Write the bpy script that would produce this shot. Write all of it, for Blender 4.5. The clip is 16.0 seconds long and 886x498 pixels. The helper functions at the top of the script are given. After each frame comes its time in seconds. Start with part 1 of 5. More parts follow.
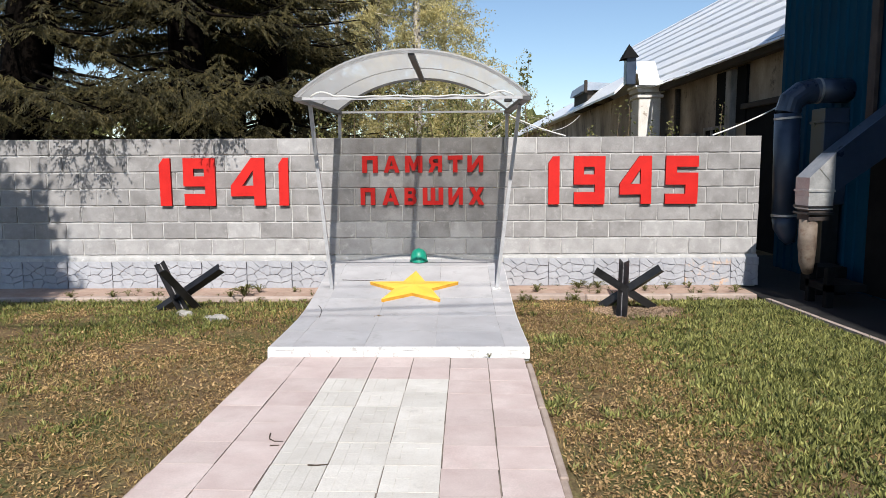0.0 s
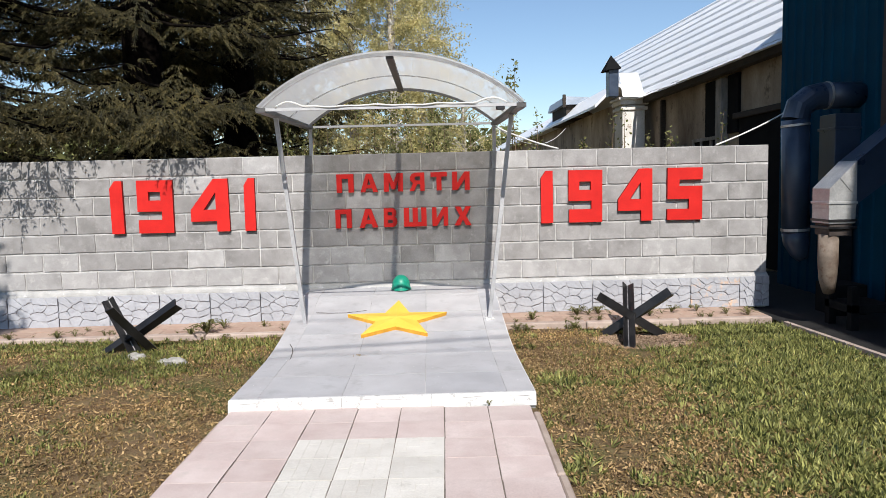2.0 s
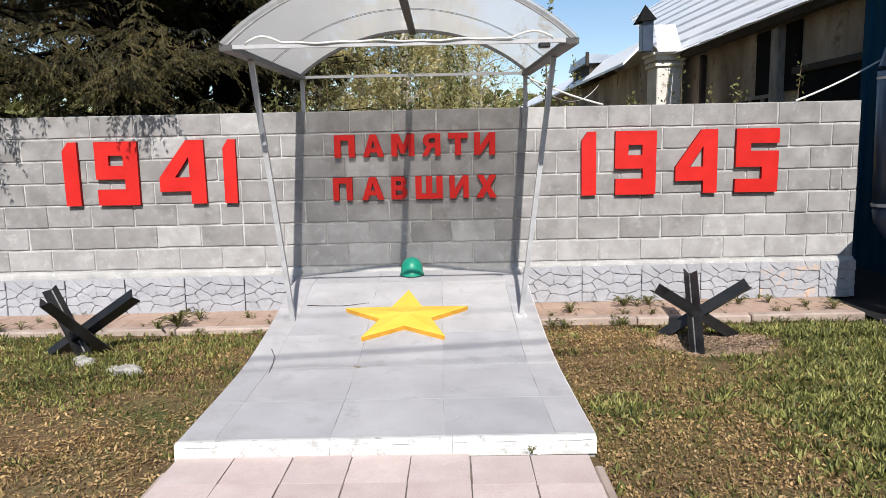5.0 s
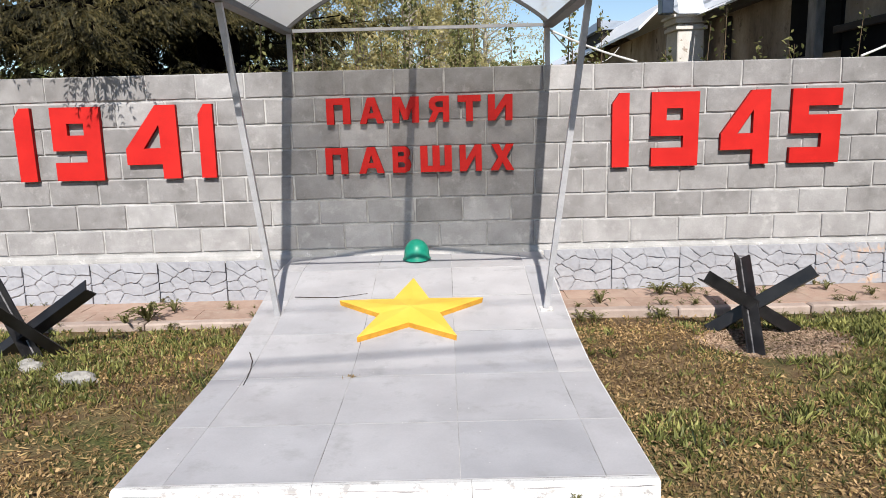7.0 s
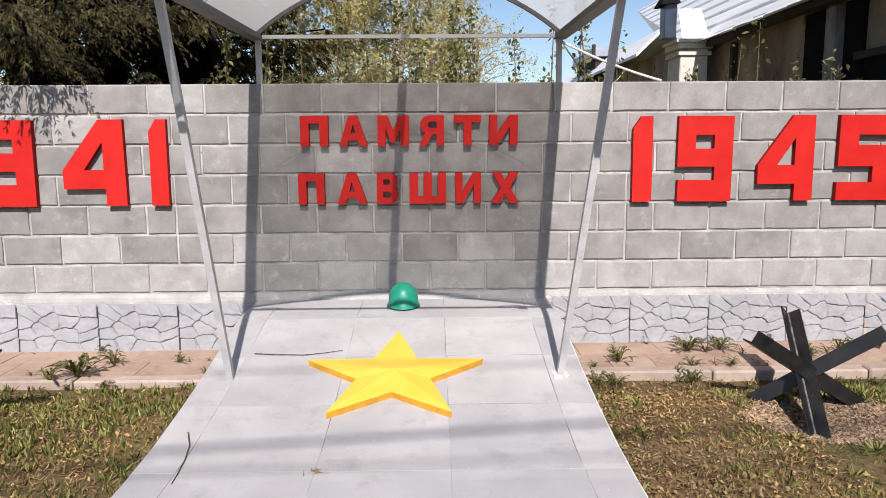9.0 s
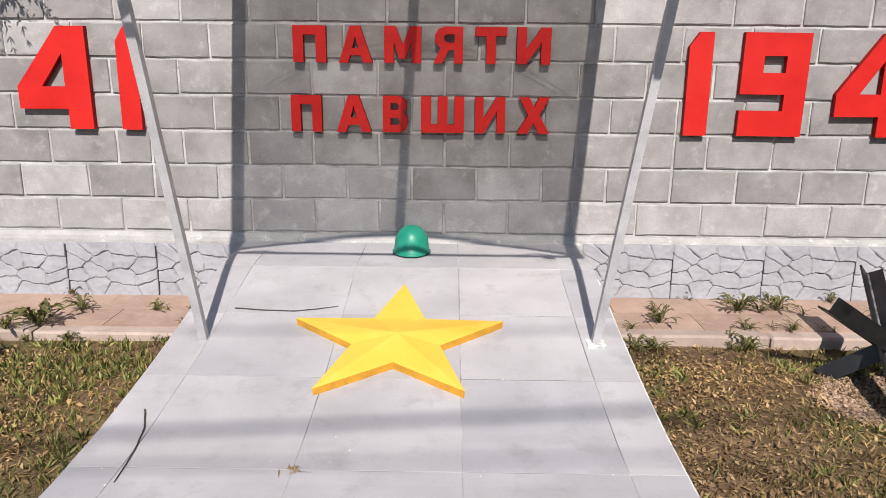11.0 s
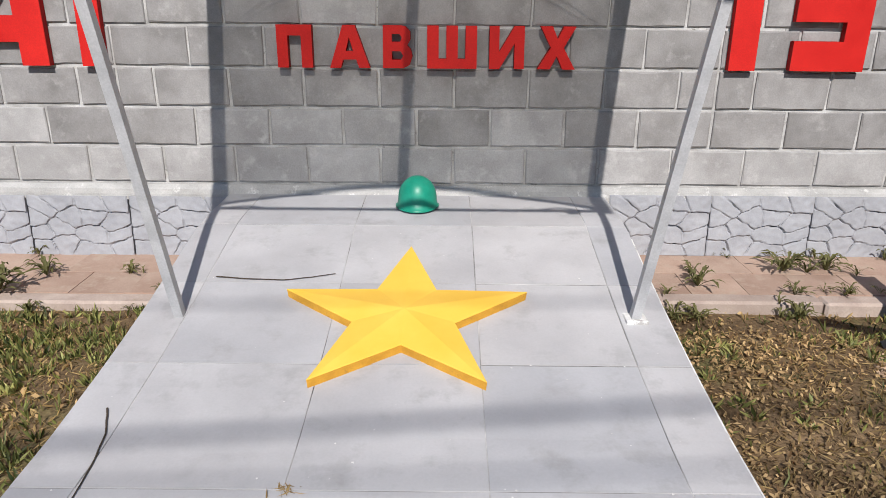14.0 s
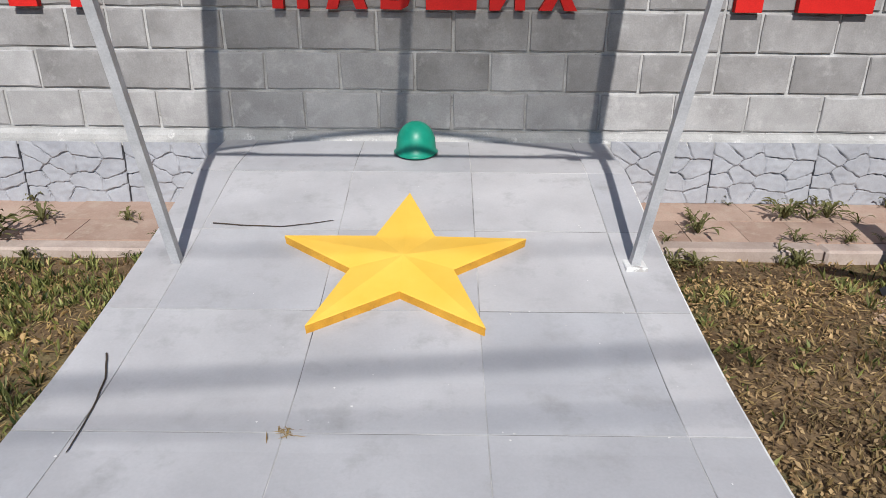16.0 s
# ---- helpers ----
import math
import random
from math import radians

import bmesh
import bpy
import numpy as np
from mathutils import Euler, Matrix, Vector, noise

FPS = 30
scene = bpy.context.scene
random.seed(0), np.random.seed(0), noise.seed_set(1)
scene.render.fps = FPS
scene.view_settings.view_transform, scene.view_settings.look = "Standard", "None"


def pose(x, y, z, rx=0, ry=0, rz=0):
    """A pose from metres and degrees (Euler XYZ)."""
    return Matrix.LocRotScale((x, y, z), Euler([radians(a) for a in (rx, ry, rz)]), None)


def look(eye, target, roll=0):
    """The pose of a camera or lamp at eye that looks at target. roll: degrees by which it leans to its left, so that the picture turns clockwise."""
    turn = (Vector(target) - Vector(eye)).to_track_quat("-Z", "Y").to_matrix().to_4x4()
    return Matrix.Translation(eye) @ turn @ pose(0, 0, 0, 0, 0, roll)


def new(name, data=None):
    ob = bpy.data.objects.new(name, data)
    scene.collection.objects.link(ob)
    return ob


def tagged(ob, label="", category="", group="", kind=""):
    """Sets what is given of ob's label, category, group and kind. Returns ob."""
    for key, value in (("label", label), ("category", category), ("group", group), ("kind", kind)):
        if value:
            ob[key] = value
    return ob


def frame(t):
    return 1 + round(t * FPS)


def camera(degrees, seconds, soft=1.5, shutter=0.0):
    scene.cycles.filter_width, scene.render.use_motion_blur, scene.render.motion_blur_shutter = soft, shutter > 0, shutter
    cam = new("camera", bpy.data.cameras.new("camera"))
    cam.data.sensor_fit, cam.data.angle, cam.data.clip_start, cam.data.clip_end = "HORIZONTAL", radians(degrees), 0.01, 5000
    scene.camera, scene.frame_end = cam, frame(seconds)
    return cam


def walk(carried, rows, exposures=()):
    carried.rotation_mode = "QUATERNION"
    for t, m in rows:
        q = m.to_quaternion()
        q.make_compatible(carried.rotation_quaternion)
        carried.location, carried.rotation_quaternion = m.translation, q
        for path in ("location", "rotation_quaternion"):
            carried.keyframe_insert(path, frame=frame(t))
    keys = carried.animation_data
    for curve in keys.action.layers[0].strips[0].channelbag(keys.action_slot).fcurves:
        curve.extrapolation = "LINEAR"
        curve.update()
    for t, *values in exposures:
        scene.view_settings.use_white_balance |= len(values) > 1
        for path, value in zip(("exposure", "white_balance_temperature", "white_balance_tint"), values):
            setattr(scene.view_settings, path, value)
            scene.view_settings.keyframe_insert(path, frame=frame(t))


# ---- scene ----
cam = camera(64.6, 16.0, 0.75)
PATH = [
    (0, (0.442, 0.174, 1.511), (0.412, 2.16, 1.273), -0.3),
    (0.5, (0.391, 0.389, 1.516), (0.394, 2.38, 1.325), -0.6),
    (1, (0.328, 0.566, 1.509), (0.386, 2.555, 1.304), -0.7),
    (1.5, (0.316, 0.725, 1.498), (0.385, 2.714, 1.3), -1.2),
    (2, (0.35, 0.966, 1.501), (0.386, 2.957, 1.314), -1.4),
    (2.5, (0.352, 1.139, 1.51), (0.342, 3.125, 1.278), -0.5),
    (3, (0.317, 1.396, 1.508), (0.346, 3.385, 1.297), -0.8),
    (3.5, (0.306, 1.619, 1.497), (0.378, 3.595, 1.196), -1.5),
    (4, (0.34, 1.864, 1.489), (0.348, 3.846, 1.221), -0.8),
    (4.5, (0.356, 2.064, 1.499), (0.336, 4.041, 1.195), -0.4),
    (5, (0.303, 2.32, 1.495), (0.304, 4.3, 1.208), -1.2),
    (5.2, (0.288, 2.399, 1.501), (0.292, 4.372, 1.171), -1.0),
    (7.3, (0.26, 3.307, 1.415), (0.247, 5.275, 1.058), -1.5),
    (7.5, (0.272, 3.397, 1.428), (0.26, 5.37, 1.101), -1.1),
    (8, (0.296, 3.571, 1.398), (0.28, 5.55, 1.109), -0.2),
    (8.5, (0.273, 3.796, 1.422), (0.243, 5.774, 1.133), 0.5),
    (9, (0.226, 4.021, 1.409), (0.252, 6.0, 1.121), -0.4),
    (9.5, (0.214, 4.222, 1.408), (0.221, 6.193, 1.067), -0.3),
    (10, (0.257, 4.394, 1.373), (0.286, 6.349, 0.954), 1.1),
    (10.2, (0.26, 4.451, 1.372), (0.237, 6.4, 0.925), 0.5),
    (12.3, (0.188, 5.057, 1.367), (0.199, 6.993, 0.864), 0.2),
    (12.5, (0.203, 5.096, 1.358), (0.214, 7.03, 0.85), -0.1),
    (13, (0.203, 5.153, 1.352), (0.182, 7.058, 0.745), 0.3),
    (13.5, (0.184, 5.168, 1.349), (0.154, 7.065, 0.717), 0.2),
    (14, (0.162, 5.187, 1.349), (0.155, 7.073, 0.682), 0.4),
    (14.5, (0.151, 5.191, 1.339), (0.154, 7.064, 0.637), 0.7),
    (15, (0.151, 5.192, 1.336), (0.157, 7.052, 0.6), 0.8),
    (15.5, (0.158, 5.197, 1.33), (0.16, 7.046, 0.568), 0.6),
    (16, (0.163, 5.205, 1.327), (0.16, 7.039, 0.527), 0.5),
]
walk(cam, [(t, look(eye, target, roll)) for t, eye, target, roll in PATH], [(0.0, 0.28, 6500, 10), (7.5, 0.265, 6540, 11), (9.0, 0.26, 6700, 14), (10.5, 0.20, 6720, 14.5), (12.5, 0.11, 6500, 11), (14.0, 0.02, 6450, 11), (16.0, -0.06, 6300, 10)])

# ---- sky, sun, large lights ----
SUN_WAY = Vector((-0.063, 1.0, -0.90)).normalized()
world = bpy.data.worlds.new("World")
scene.world = world
world.use_nodes = True
wn, wl = world.node_tree.nodes, world.node_tree.links
wn.clear()
sky = wn.new("ShaderNodeTexSky")
sky.sky_type, sky.sun_disc = "NISHITA", False
sky.sun_elevation, sky.sun_rotation = radians(42), radians(176.4)
sky.air_density, sky.dust_density, sky.ozone_density = 1.0, 0.2, 3.0
bg = wn.new("ShaderNodeBackground")
bg.inputs["Strength"].default_value = 0.107
wout = wn.new("ShaderNodeOutputWorld")
wl.new(sky.outputs[0], bg.inputs[0])
wl.new(bg.outputs[0], wout.inputs[0])
sun = new("sun", bpy.data.lights.new("sun", "SUN"))
sun.data.energy, sun.data.angle, sun.data.color = 5.0, radians(0.55), (1.0, 0.957, 0.90)
sun.matrix_world = look((0, 0, 30), Vector((0, 0, 30)) + SUN_WAY)


# ---- materials ----
def nodes_of(name):
    m = bpy.data.materials.new(name)
    m.use_nodes = True
    nt = m.node_tree
    return m, nt, nt.nodes["Principled BSDF"]


def link(nt, a, b):
    nt.links.new(a, b)


def noise_node(nt, scale, detail=4, coord="Object", rough=0.6, stretch=None, shift=False):
    """Noise in the object's own space; shift moves it on from piece to piece, so that alike pieces are not marked alike."""
    tc = nt.nodes.new("ShaderNodeTexCoord")
    n = nt.nodes.new("ShaderNodeTexNoise")
    n.inputs["Scale"].default_value, n.inputs["Detail"].default_value, n.inputs["Roughness"].default_value = scale, detail, rough
    src = tc.outputs[coord]
    if shift:
        add = nt.nodes.new("ShaderNodeVectorMath")
        add.operation = "ADD"
        link(nt, src, add.inputs[0])
        link(nt, maths(nt, "MULTIPLY", nt.nodes.new("ShaderNodeObjectInfo").outputs["Random"], 61.0), add.inputs[1])
        src = add.outputs[0]
    if stretch:
        mp = nt.nodes.new("ShaderNodeMapping")
        mp.inputs["Scale"].default_value = stretch
        link(nt, src, mp.inputs[0])
        src = mp.outputs[0]
    link(nt, src, n.inputs["Vector"])
    return n.outputs["Fac"]


def ramp(nt, fac, stops):
    r = nt.nodes.new("ShaderNodeValToRGB")
    e = r.color_ramp.elements
    while len(e) < len(stops):
        e.new(0.5)
    for k, (p, c) in zip(e, stops):
        k.position, k.color = p, (*c, 1)
    link(nt, fac, r.inputs[0])
    return r.outputs[0]


def mix(nt, fac, a, b, mode="MIX"):
    m = nt.nodes.new("ShaderNodeMix")
    m.data_type, m.blend_type = "RGBA", mode
    for sock, v in ((m.inputs[0], fac), (m.inputs[6], a), (m.inputs[7], b)):
        if hasattr(v, "links"):
            link(nt, v, sock)
        elif isinstance(v, tuple):
            sock.default_value = (*v, 1)
        else:
            sock.default_value = v
    return m.outputs[2]


def maths(nt, op, a, b=0.0):
    m = nt.nodes.new("ShaderNodeMath")
    m.operation = op
    for sock, v in zip(m.inputs, (a, b)):
        if hasattr(v, "links"):
            link(nt, v, sock)
        else:
            sock.default_value = v
    return m.outputs[0]


def bump(nt, bsdf, height, strength, dist):
    b = nt.nodes.new("ShaderNodeBump")
    b.inputs["Strength"].default_value, b.inputs["Distance"].default_value = strength, dist
    link(nt, height, b.inputs["Height"])
    link(nt, b.outputs[0], bsdf.inputs["Normal"])


def surface(name, dark, light, scale=6.0, fine=90.0, rough=0.8, metal=0.0, relief=0.4, dist=0.003, per_object=0.0,
            per_island=0.0, stain=None, stain_at=(0.58, 0.72), coord="Object", stretch=None, spec=0.5, tint=None, speck=0.6):
    """A two-scale worn surface: broad patches between two colours, fine grain, stains with edges of their own."""
    m, nt, b = nodes_of(name)
    own = per_object > 0
    broad = noise_node(nt, scale, 5, coord, stretch=stretch, shift=own)
    grain = noise_node(nt, fine, 3, coord, shift=own)
    col = ramp(nt, broad, [(0.3, dark), (0.7, light)])
    g = ramp(nt, grain, [(0.25, (0.78, 0.78, 0.78)), (0.75, (1.15, 1.15, 1.15))])
    col = mix(nt, speck, col, g, "MULTIPLY")
    if per_object or per_island:
        if per_object:
            src = nt.nodes.new("ShaderNodeObjectInfo").outputs["Random"]
        else:
            src = nt.nodes.new("ShaderNodeNewGeometry").outputs["Random Per Island"]
        k = per_object or per_island
        lo, hi = 1 - k, 1 + k
        t = tint or ((lo, lo, lo), (hi, hi, hi))
        col = mix(nt, 1.0, col, ramp(nt, src, [(0.0, t[0]), (1.0, t[1])]), "MULTIPLY")
    if stain:
        s = ramp(nt, noise_node(nt, scale * 2.3, 6, coord, 0.7, shift=own), [(stain_at[0], (0, 0, 0)), (stain_at[1], (1, 1, 1))])
        col = mix(nt, s, col, stain)
    link(nt, col, b.inputs["Base Color"])
    b.inputs["Roughness"].default_value, b.inputs["Metallic"].default_value = rough, metal
    b.inputs["Specular IOR Level"].default_value = spec
    link(nt, ramp(nt, broad, [(0.3, (rough - 0.08,) * 3), (0.7, (min(1, rough + 0.08),) * 3)]), b.inputs["Roughness"])
    if relief:
        h = maths(nt, "ADD", maths(nt, "MULTIPLY", grain, 0.5), broad)
        bump(nt, b, h, relief, dist)
    return m


def leafy(name, a, b_col, rough=0.55, through_light=0.35, clump=((0.7, 0.7, 0.7), (1.25, 1.2, 1.1)), clump_scale=1.1):
    """Leaves: colour by leaf, a little light passing through."""
    m, nt, b = nodes_of(name)
    rnd = nt.nodes.new("ShaderNodeNewGeometry").outputs["Random Per Island"]
    col = ramp(nt, rnd, [(0.0, a), (1.0, b_col)])
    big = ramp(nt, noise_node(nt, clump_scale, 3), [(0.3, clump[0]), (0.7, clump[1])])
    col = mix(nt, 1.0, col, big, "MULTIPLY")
    link(nt, col, b.inputs["Base Color"])
    b.inputs["Roughness"].default_value = rough
    b.inputs["Specular IOR Level"].default_value = 0.3
    tr = nt.nodes.new("ShaderNodeBsdfTranslucent")
    link(nt, col, tr.inputs[0])
    mx = nt.nodes.new("ShaderNodeMixShader")
    mx.inputs[0].default_value = through_light
    link(nt, b.outputs[0], mx.inputs[1])
    link(nt, tr.outputs[0], mx.inputs[2])
    link(nt, mx.outputs[0], nt.nodes["Material Output"].inputs[0])
    return m


M_BLOCK = surface("concrete_block", (0.205, 0.196, 0.190), (0.345, 0.333, 0.328), 4.5, 130, 0.95, relief=0.6, dist=0.003, per_object=0.09, stain=(0.42, 0.405, 0.395), stain_at=(0.56, 0.82))
M_BLOCKPALE = surface("lime_bloomed_block", (0.29, 0.28, 0.275), (0.43, 0.42, 0.415), 4.5, 130, 0.95, relief=0.6, dist=0.003, per_object=0.08, stain=(0.54, 0.525, 0.515), stain_at=(0.54, 0.80))
M_MORTAR = surface("mortar", (0.30, 0.29, 0.28), (0.60, 0.59, 0.575), 7, 160, 0.95, relief=0.6, stain=(0.17, 0.16, 0.15), stain_at=(0.60, 0.70))
M_LEDGE = surface("ledge_mortar", (0.33, 0.325, 0.315), (0.50, 0.49, 0.475), 6, 120, 0.95, relief=0.8, dist=0.006, stain=(0.62, 0.61, 0.59), stain_at=(0.58, 0.66))
M_PLINTH = surface("plinth_paint", (0.30, 0.305, 0.33), (0.39, 0.395, 0.42), 7, 120, 0.7, relief=0.3, per_object=0.06, stain=(0.29, 0.255, 0.22), stain_at=(0.68, 0.82), speck=0.35)
M_PLINTHWORN = surface("worn_plinth_paint", (0.30, 0.305, 0.33), (0.39, 0.395, 0.42), 4, 120, 0.75, relief=0.3, stain=(0.52, 0.37, 0.27), stain_at=(0.53, 0.63))
M_RED = surface("red_paint", (0.50, 0.009, 0.007), (0.63, 0.016, 0.011), 5, 160, 0.6, relief=0.15, per_object=0.05, spec=0.3)
# Darker copy of the red: shade on the glyph sides put into colour.
M_REDSHADE = surface("shaded_red_edge", (0.24, 0.006, 0.006), (0.38, 0.012, 0.010), 8, 160, 0.75, relief=0.2, spec=0.2)
M_SLAB = surface("grey_floor_paint", (0.385, 0.380, 0.390), (0.490, 0.485, 0.495), 2.6, 110, 0.62, relief=0.12, per_object=0.07, tint=((0.91, 0.92, 0.935), (1.05, 1.04, 1.025)), stain=(0.30, 0.293, 0.293), stain_at=(0.54, 0.82), speck=0.22)
M_SLABCORE = surface("slab_filler", (0.045, 0.043, 0.042), (0.62, 0.61, 0.60), 2.4, 140, 0.9)
M_WHITE = surface("flaking_white_paint", (0.60, 0.59, 0.57), (0.78, 0.78, 0.76), 7, 100, 0.7, relief=0.4, stain=(0.40, 0.385, 0.37), stain_at=(0.56, 0.62))
M_STAR = surface("yellow_paint", (0.84, 0.49, 0.055), (0.90, 0.56, 0.085), 5, 300, 0.6, relief=0.05, stain=(0.70, 0.42, 0.08), stain_at=(0.70, 0.9), speck=0.15)
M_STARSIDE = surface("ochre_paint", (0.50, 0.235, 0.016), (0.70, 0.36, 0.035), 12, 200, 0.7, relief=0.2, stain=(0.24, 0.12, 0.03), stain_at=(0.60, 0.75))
M_GREEN = surface("green_enamel", (0.006, 0.20, 0.13), (0.014, 0.29, 0.19), 9, 120, 0.42, relief=0.12, dist=0.001, spec=0.4, speck=0.3)
M_TUBE = surface("grey_painted_steel", (0.36, 0.36, 0.37), (0.50, 0.50, 0.51), 9, 150, 0.5, relief=0.15, stain=(0.24, 0.20, 0.17), stain_at=(0.72, 0.8))
# Darker copy of the canopy steel, painting the shade and backlight under the sheet.
M_TUBESHADE = surface("shaded_grey_frame", (0.055, 0.053, 0.053), (0.105, 0.102, 0.10), 9, 150, 0.5, relief=0.15)
M_IRON = surface("black_iron", (0.006, 0.006, 0.007), (0.020, 0.019, 0.020), 12, 160, 0.42, relief=0.3, spec=0.5, stain=(0.085, 0.075, 0.068), stain_at=(0.64, 0.78))
M_WORNIRON = surface("worn_iron", (0.05, 0.048, 0.047), (0.26, 0.25, 0.25), 22, 160, 0.5, relief=0.3, metal=0.3)
M_PINK = surface("pink_paver", (0.49, 0.385, 0.36), (0.61, 0.515, 0.485), 4, 130, 0.92, relief=0.4, per_object=0.07, stain=(0.50, 0.43, 0.39), stain_at=(0.55, 0.75), coord="Object")
M_PALE = surface("pale_paver", (0.53, 0.50, 0.455), (0.64, 0.615, 0.57), 4, 130, 0.92, relief=0.4, per_object=0.06, stain=(0.42, 0.40, 0.36), stain_at=(0.6, 0.8))
M_BRICKP = surface("clay_paver", (0.34, 0.225, 0.17), (0.45, 0.325, 0.255), 5, 130, 0.95, relief=0.4, per_object=0.09, stain=(0.43, 0.335, 0.26), stain_at=(0.52, 0.70))
M_KERB = surface("concrete_kerb", (0.33, 0.255, 0.215), (0.47, 0.385, 0.33), 6, 120, 0.95, relief=0.5, per_object=0.08)
M_JOINT = surface("joint_sand", (0.06, 0.048, 0.038), (0.30, 0.25, 0.21), 7, 120, 1.0, relief=0.5)
M_ASPHALT = surface("asphalt", (0.014, 0.014, 0.015), (0.030, 0.029, 0.028), 4, 200, 0.95, relief=0.6, stain=(0.06, 0.054, 0.048), stain_at=(0.64, 0.88), spec=0.2)
M_TEAL = surface("teal_sheet_metal", (0.0008, 0.036, 0.068), (0.0015, 0.052, 0.096), 1.5, 60, 0.75, relief=0.1, spec=0.12, speck=0.25)
M_DUCT = surface("blue_grey_duct_paint", (0.018, 0.030, 0.055), (0.036, 0.055, 0.090), 4, 80, 0.34, relief=0.12, speck=0.3)
M_ZINC = surface("galvanised_sheet", (0.40, 0.40, 0.40), (0.56, 0.56, 0.55), 9, 60, 0.45, metal=0.55, relief=0.1, stain=(0.30, 0.24, 0.19), stain_at=(0.64, 0.8))
M_DULLZINC = surface("dull_blue_zinc", (0.26, 0.31, 0.38), (0.40, 0.45, 0.52), 2, 40, 0.45, relief=0.1)
M_RUST = surface("rusty_sheet", (0.022, 0.014, 0.012), (0.075, 0.058, 0.05), 5, 90, 0.75, relief=0.3)
M_OLDPAINT = surface("weathered_grey_paint", (0.16, 0.145, 0.13), (0.36, 0.33, 0.30), 6, 60, 0.9, relief=0.3, stretch=(1, 1, 0.3))
M_CASING = surface("stained_cream_casing", (0.08, 0.055, 0.04), (0.26, 0.21, 0.165), 5, 90, 0.7, relief=0.3, stain=(0.10, 0.05, 0.03), stain_at=(0.55, 0.7))
M_PLASTER = surface("old_plaster", (0.10, 0.066, 0.044), (0.52, 0.43, 0.33), 0.8, 24, 0.95, relief=0.4, dist=0.01, stain=(0.045, 0.026, 0.018), stain_at=(0.56, 0.68), stretch=(1, 1, 0.5))
M_LIME = surface("whitewash", (0.60, 0.57, 0.52), (0.78, 0.75, 0.70), 3, 40, 0.95, relief=0.4, dist=0.006, stain=(0.33, 0.27, 0.22), stain_at=(0.62, 0.68))
M_ROOF = surface("zinc_roof", (0.86, 0.87, 0.88), (0.94, 0.945, 0.95), 1.2, 20, 0.4, metal=0.0, relief=0.1, stain=(0.58, 0.59, 0.62), stain_at=(0.60, 0.78), speck=0.2, stretch=(1, 0.15, 1))
M_DARKWOOD = surface("dark_wood", (0.02, 0.017, 0.014), (0.06, 0.045, 0.035), 5, 60, 0.9, relief=0.4, stretch=(1, 1, 6))
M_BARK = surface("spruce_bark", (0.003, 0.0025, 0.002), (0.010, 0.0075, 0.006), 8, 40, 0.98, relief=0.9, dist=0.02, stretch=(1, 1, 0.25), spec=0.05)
M_PALEBARK = surface("birch_bark", (0.20, 0.17, 0.13), (0.62, 0.58, 0.52), 6, 40, 0.9, relief=0.5, dist=0.01, stretch=(1, 1, 2.5))
M_TWIG = surface("dry_twig", (0.03, 0.022, 0.016), (0.09, 0.065, 0.045), 30, 120, 0.95, relief=0.4)
M_STEM = surface("brown_stem", (0.10, 0.07, 0.04), (0.22, 0.15, 0.09), 20, 120, 0.9, relief=0.3)
M_CABLE = surface("white_cable", (0.62, 0.61, 0.58), (0.75, 0.74, 0.71), 12, 100, 0.5, relief=0.05)
M_DARK = surface("dark_interior", (0.006, 0.006, 0.007), (0.014, 0.014, 0.014), 4, 30, 0.95, spec=0.08)
M_STONE = surface("lime_lump", (0.20, 0.19, 0.17), (0.46, 0.44, 0.40), 12, 80, 0.95, relief=0.8, dist=0.01)
# Clump noise swings from near-black to bright, painting dark voids and sunlit sprays.
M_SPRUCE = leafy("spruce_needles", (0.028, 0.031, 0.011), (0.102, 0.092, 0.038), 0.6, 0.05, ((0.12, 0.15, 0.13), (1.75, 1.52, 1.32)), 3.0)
M_BIRCH = leafy("young_leaves", (0.40, 0.38, 0.17), (0.74, 0.66, 0.37), 0.5, 0.5)
M_SHRUB = leafy("shrub_leaves", (0.09, 0.105, 0.035), (0.32, 0.32, 0.13), 0.5, 0.4)
M_GRASS = leafy("grass_blades", (0.032, 0.048, 0.010), (0.30, 0.315, 0.10), 0.5, 0.3, ((0.6, 0.65, 0.6), (1.3, 1.25, 1.1)), 3.0)
M_TUFT = leafy("tuft_leaves", (0.016, 0.030, 0.006), (0.42, 0.42, 0.155), 0.5, 0.2, ((0.55, 0.6, 0.5), (1.3, 1.25, 1.15)), 5.0)
M_DRYGRASS = leafy("dry_grass", (0.185, 0.120, 0.048), (0.52, 0.38, 0.175), 0.7, 0.3)
M_LITTER = leafy("leaf_litter", (0.14, 0.080, 0.035), (0.60, 0.425, 0.22), 0.8, 0.15)
M_CRUMB = leafy("earth_crumbs", (0.24, 0.165, 0.115), (0.50, 0.37, 0.27), 0.95, 0.0)
M_WEED = leafy("weed_leaves", (0.065, 0.075, 0.024), (0.34, 0.31, 0.13), 0.6, 0.25)


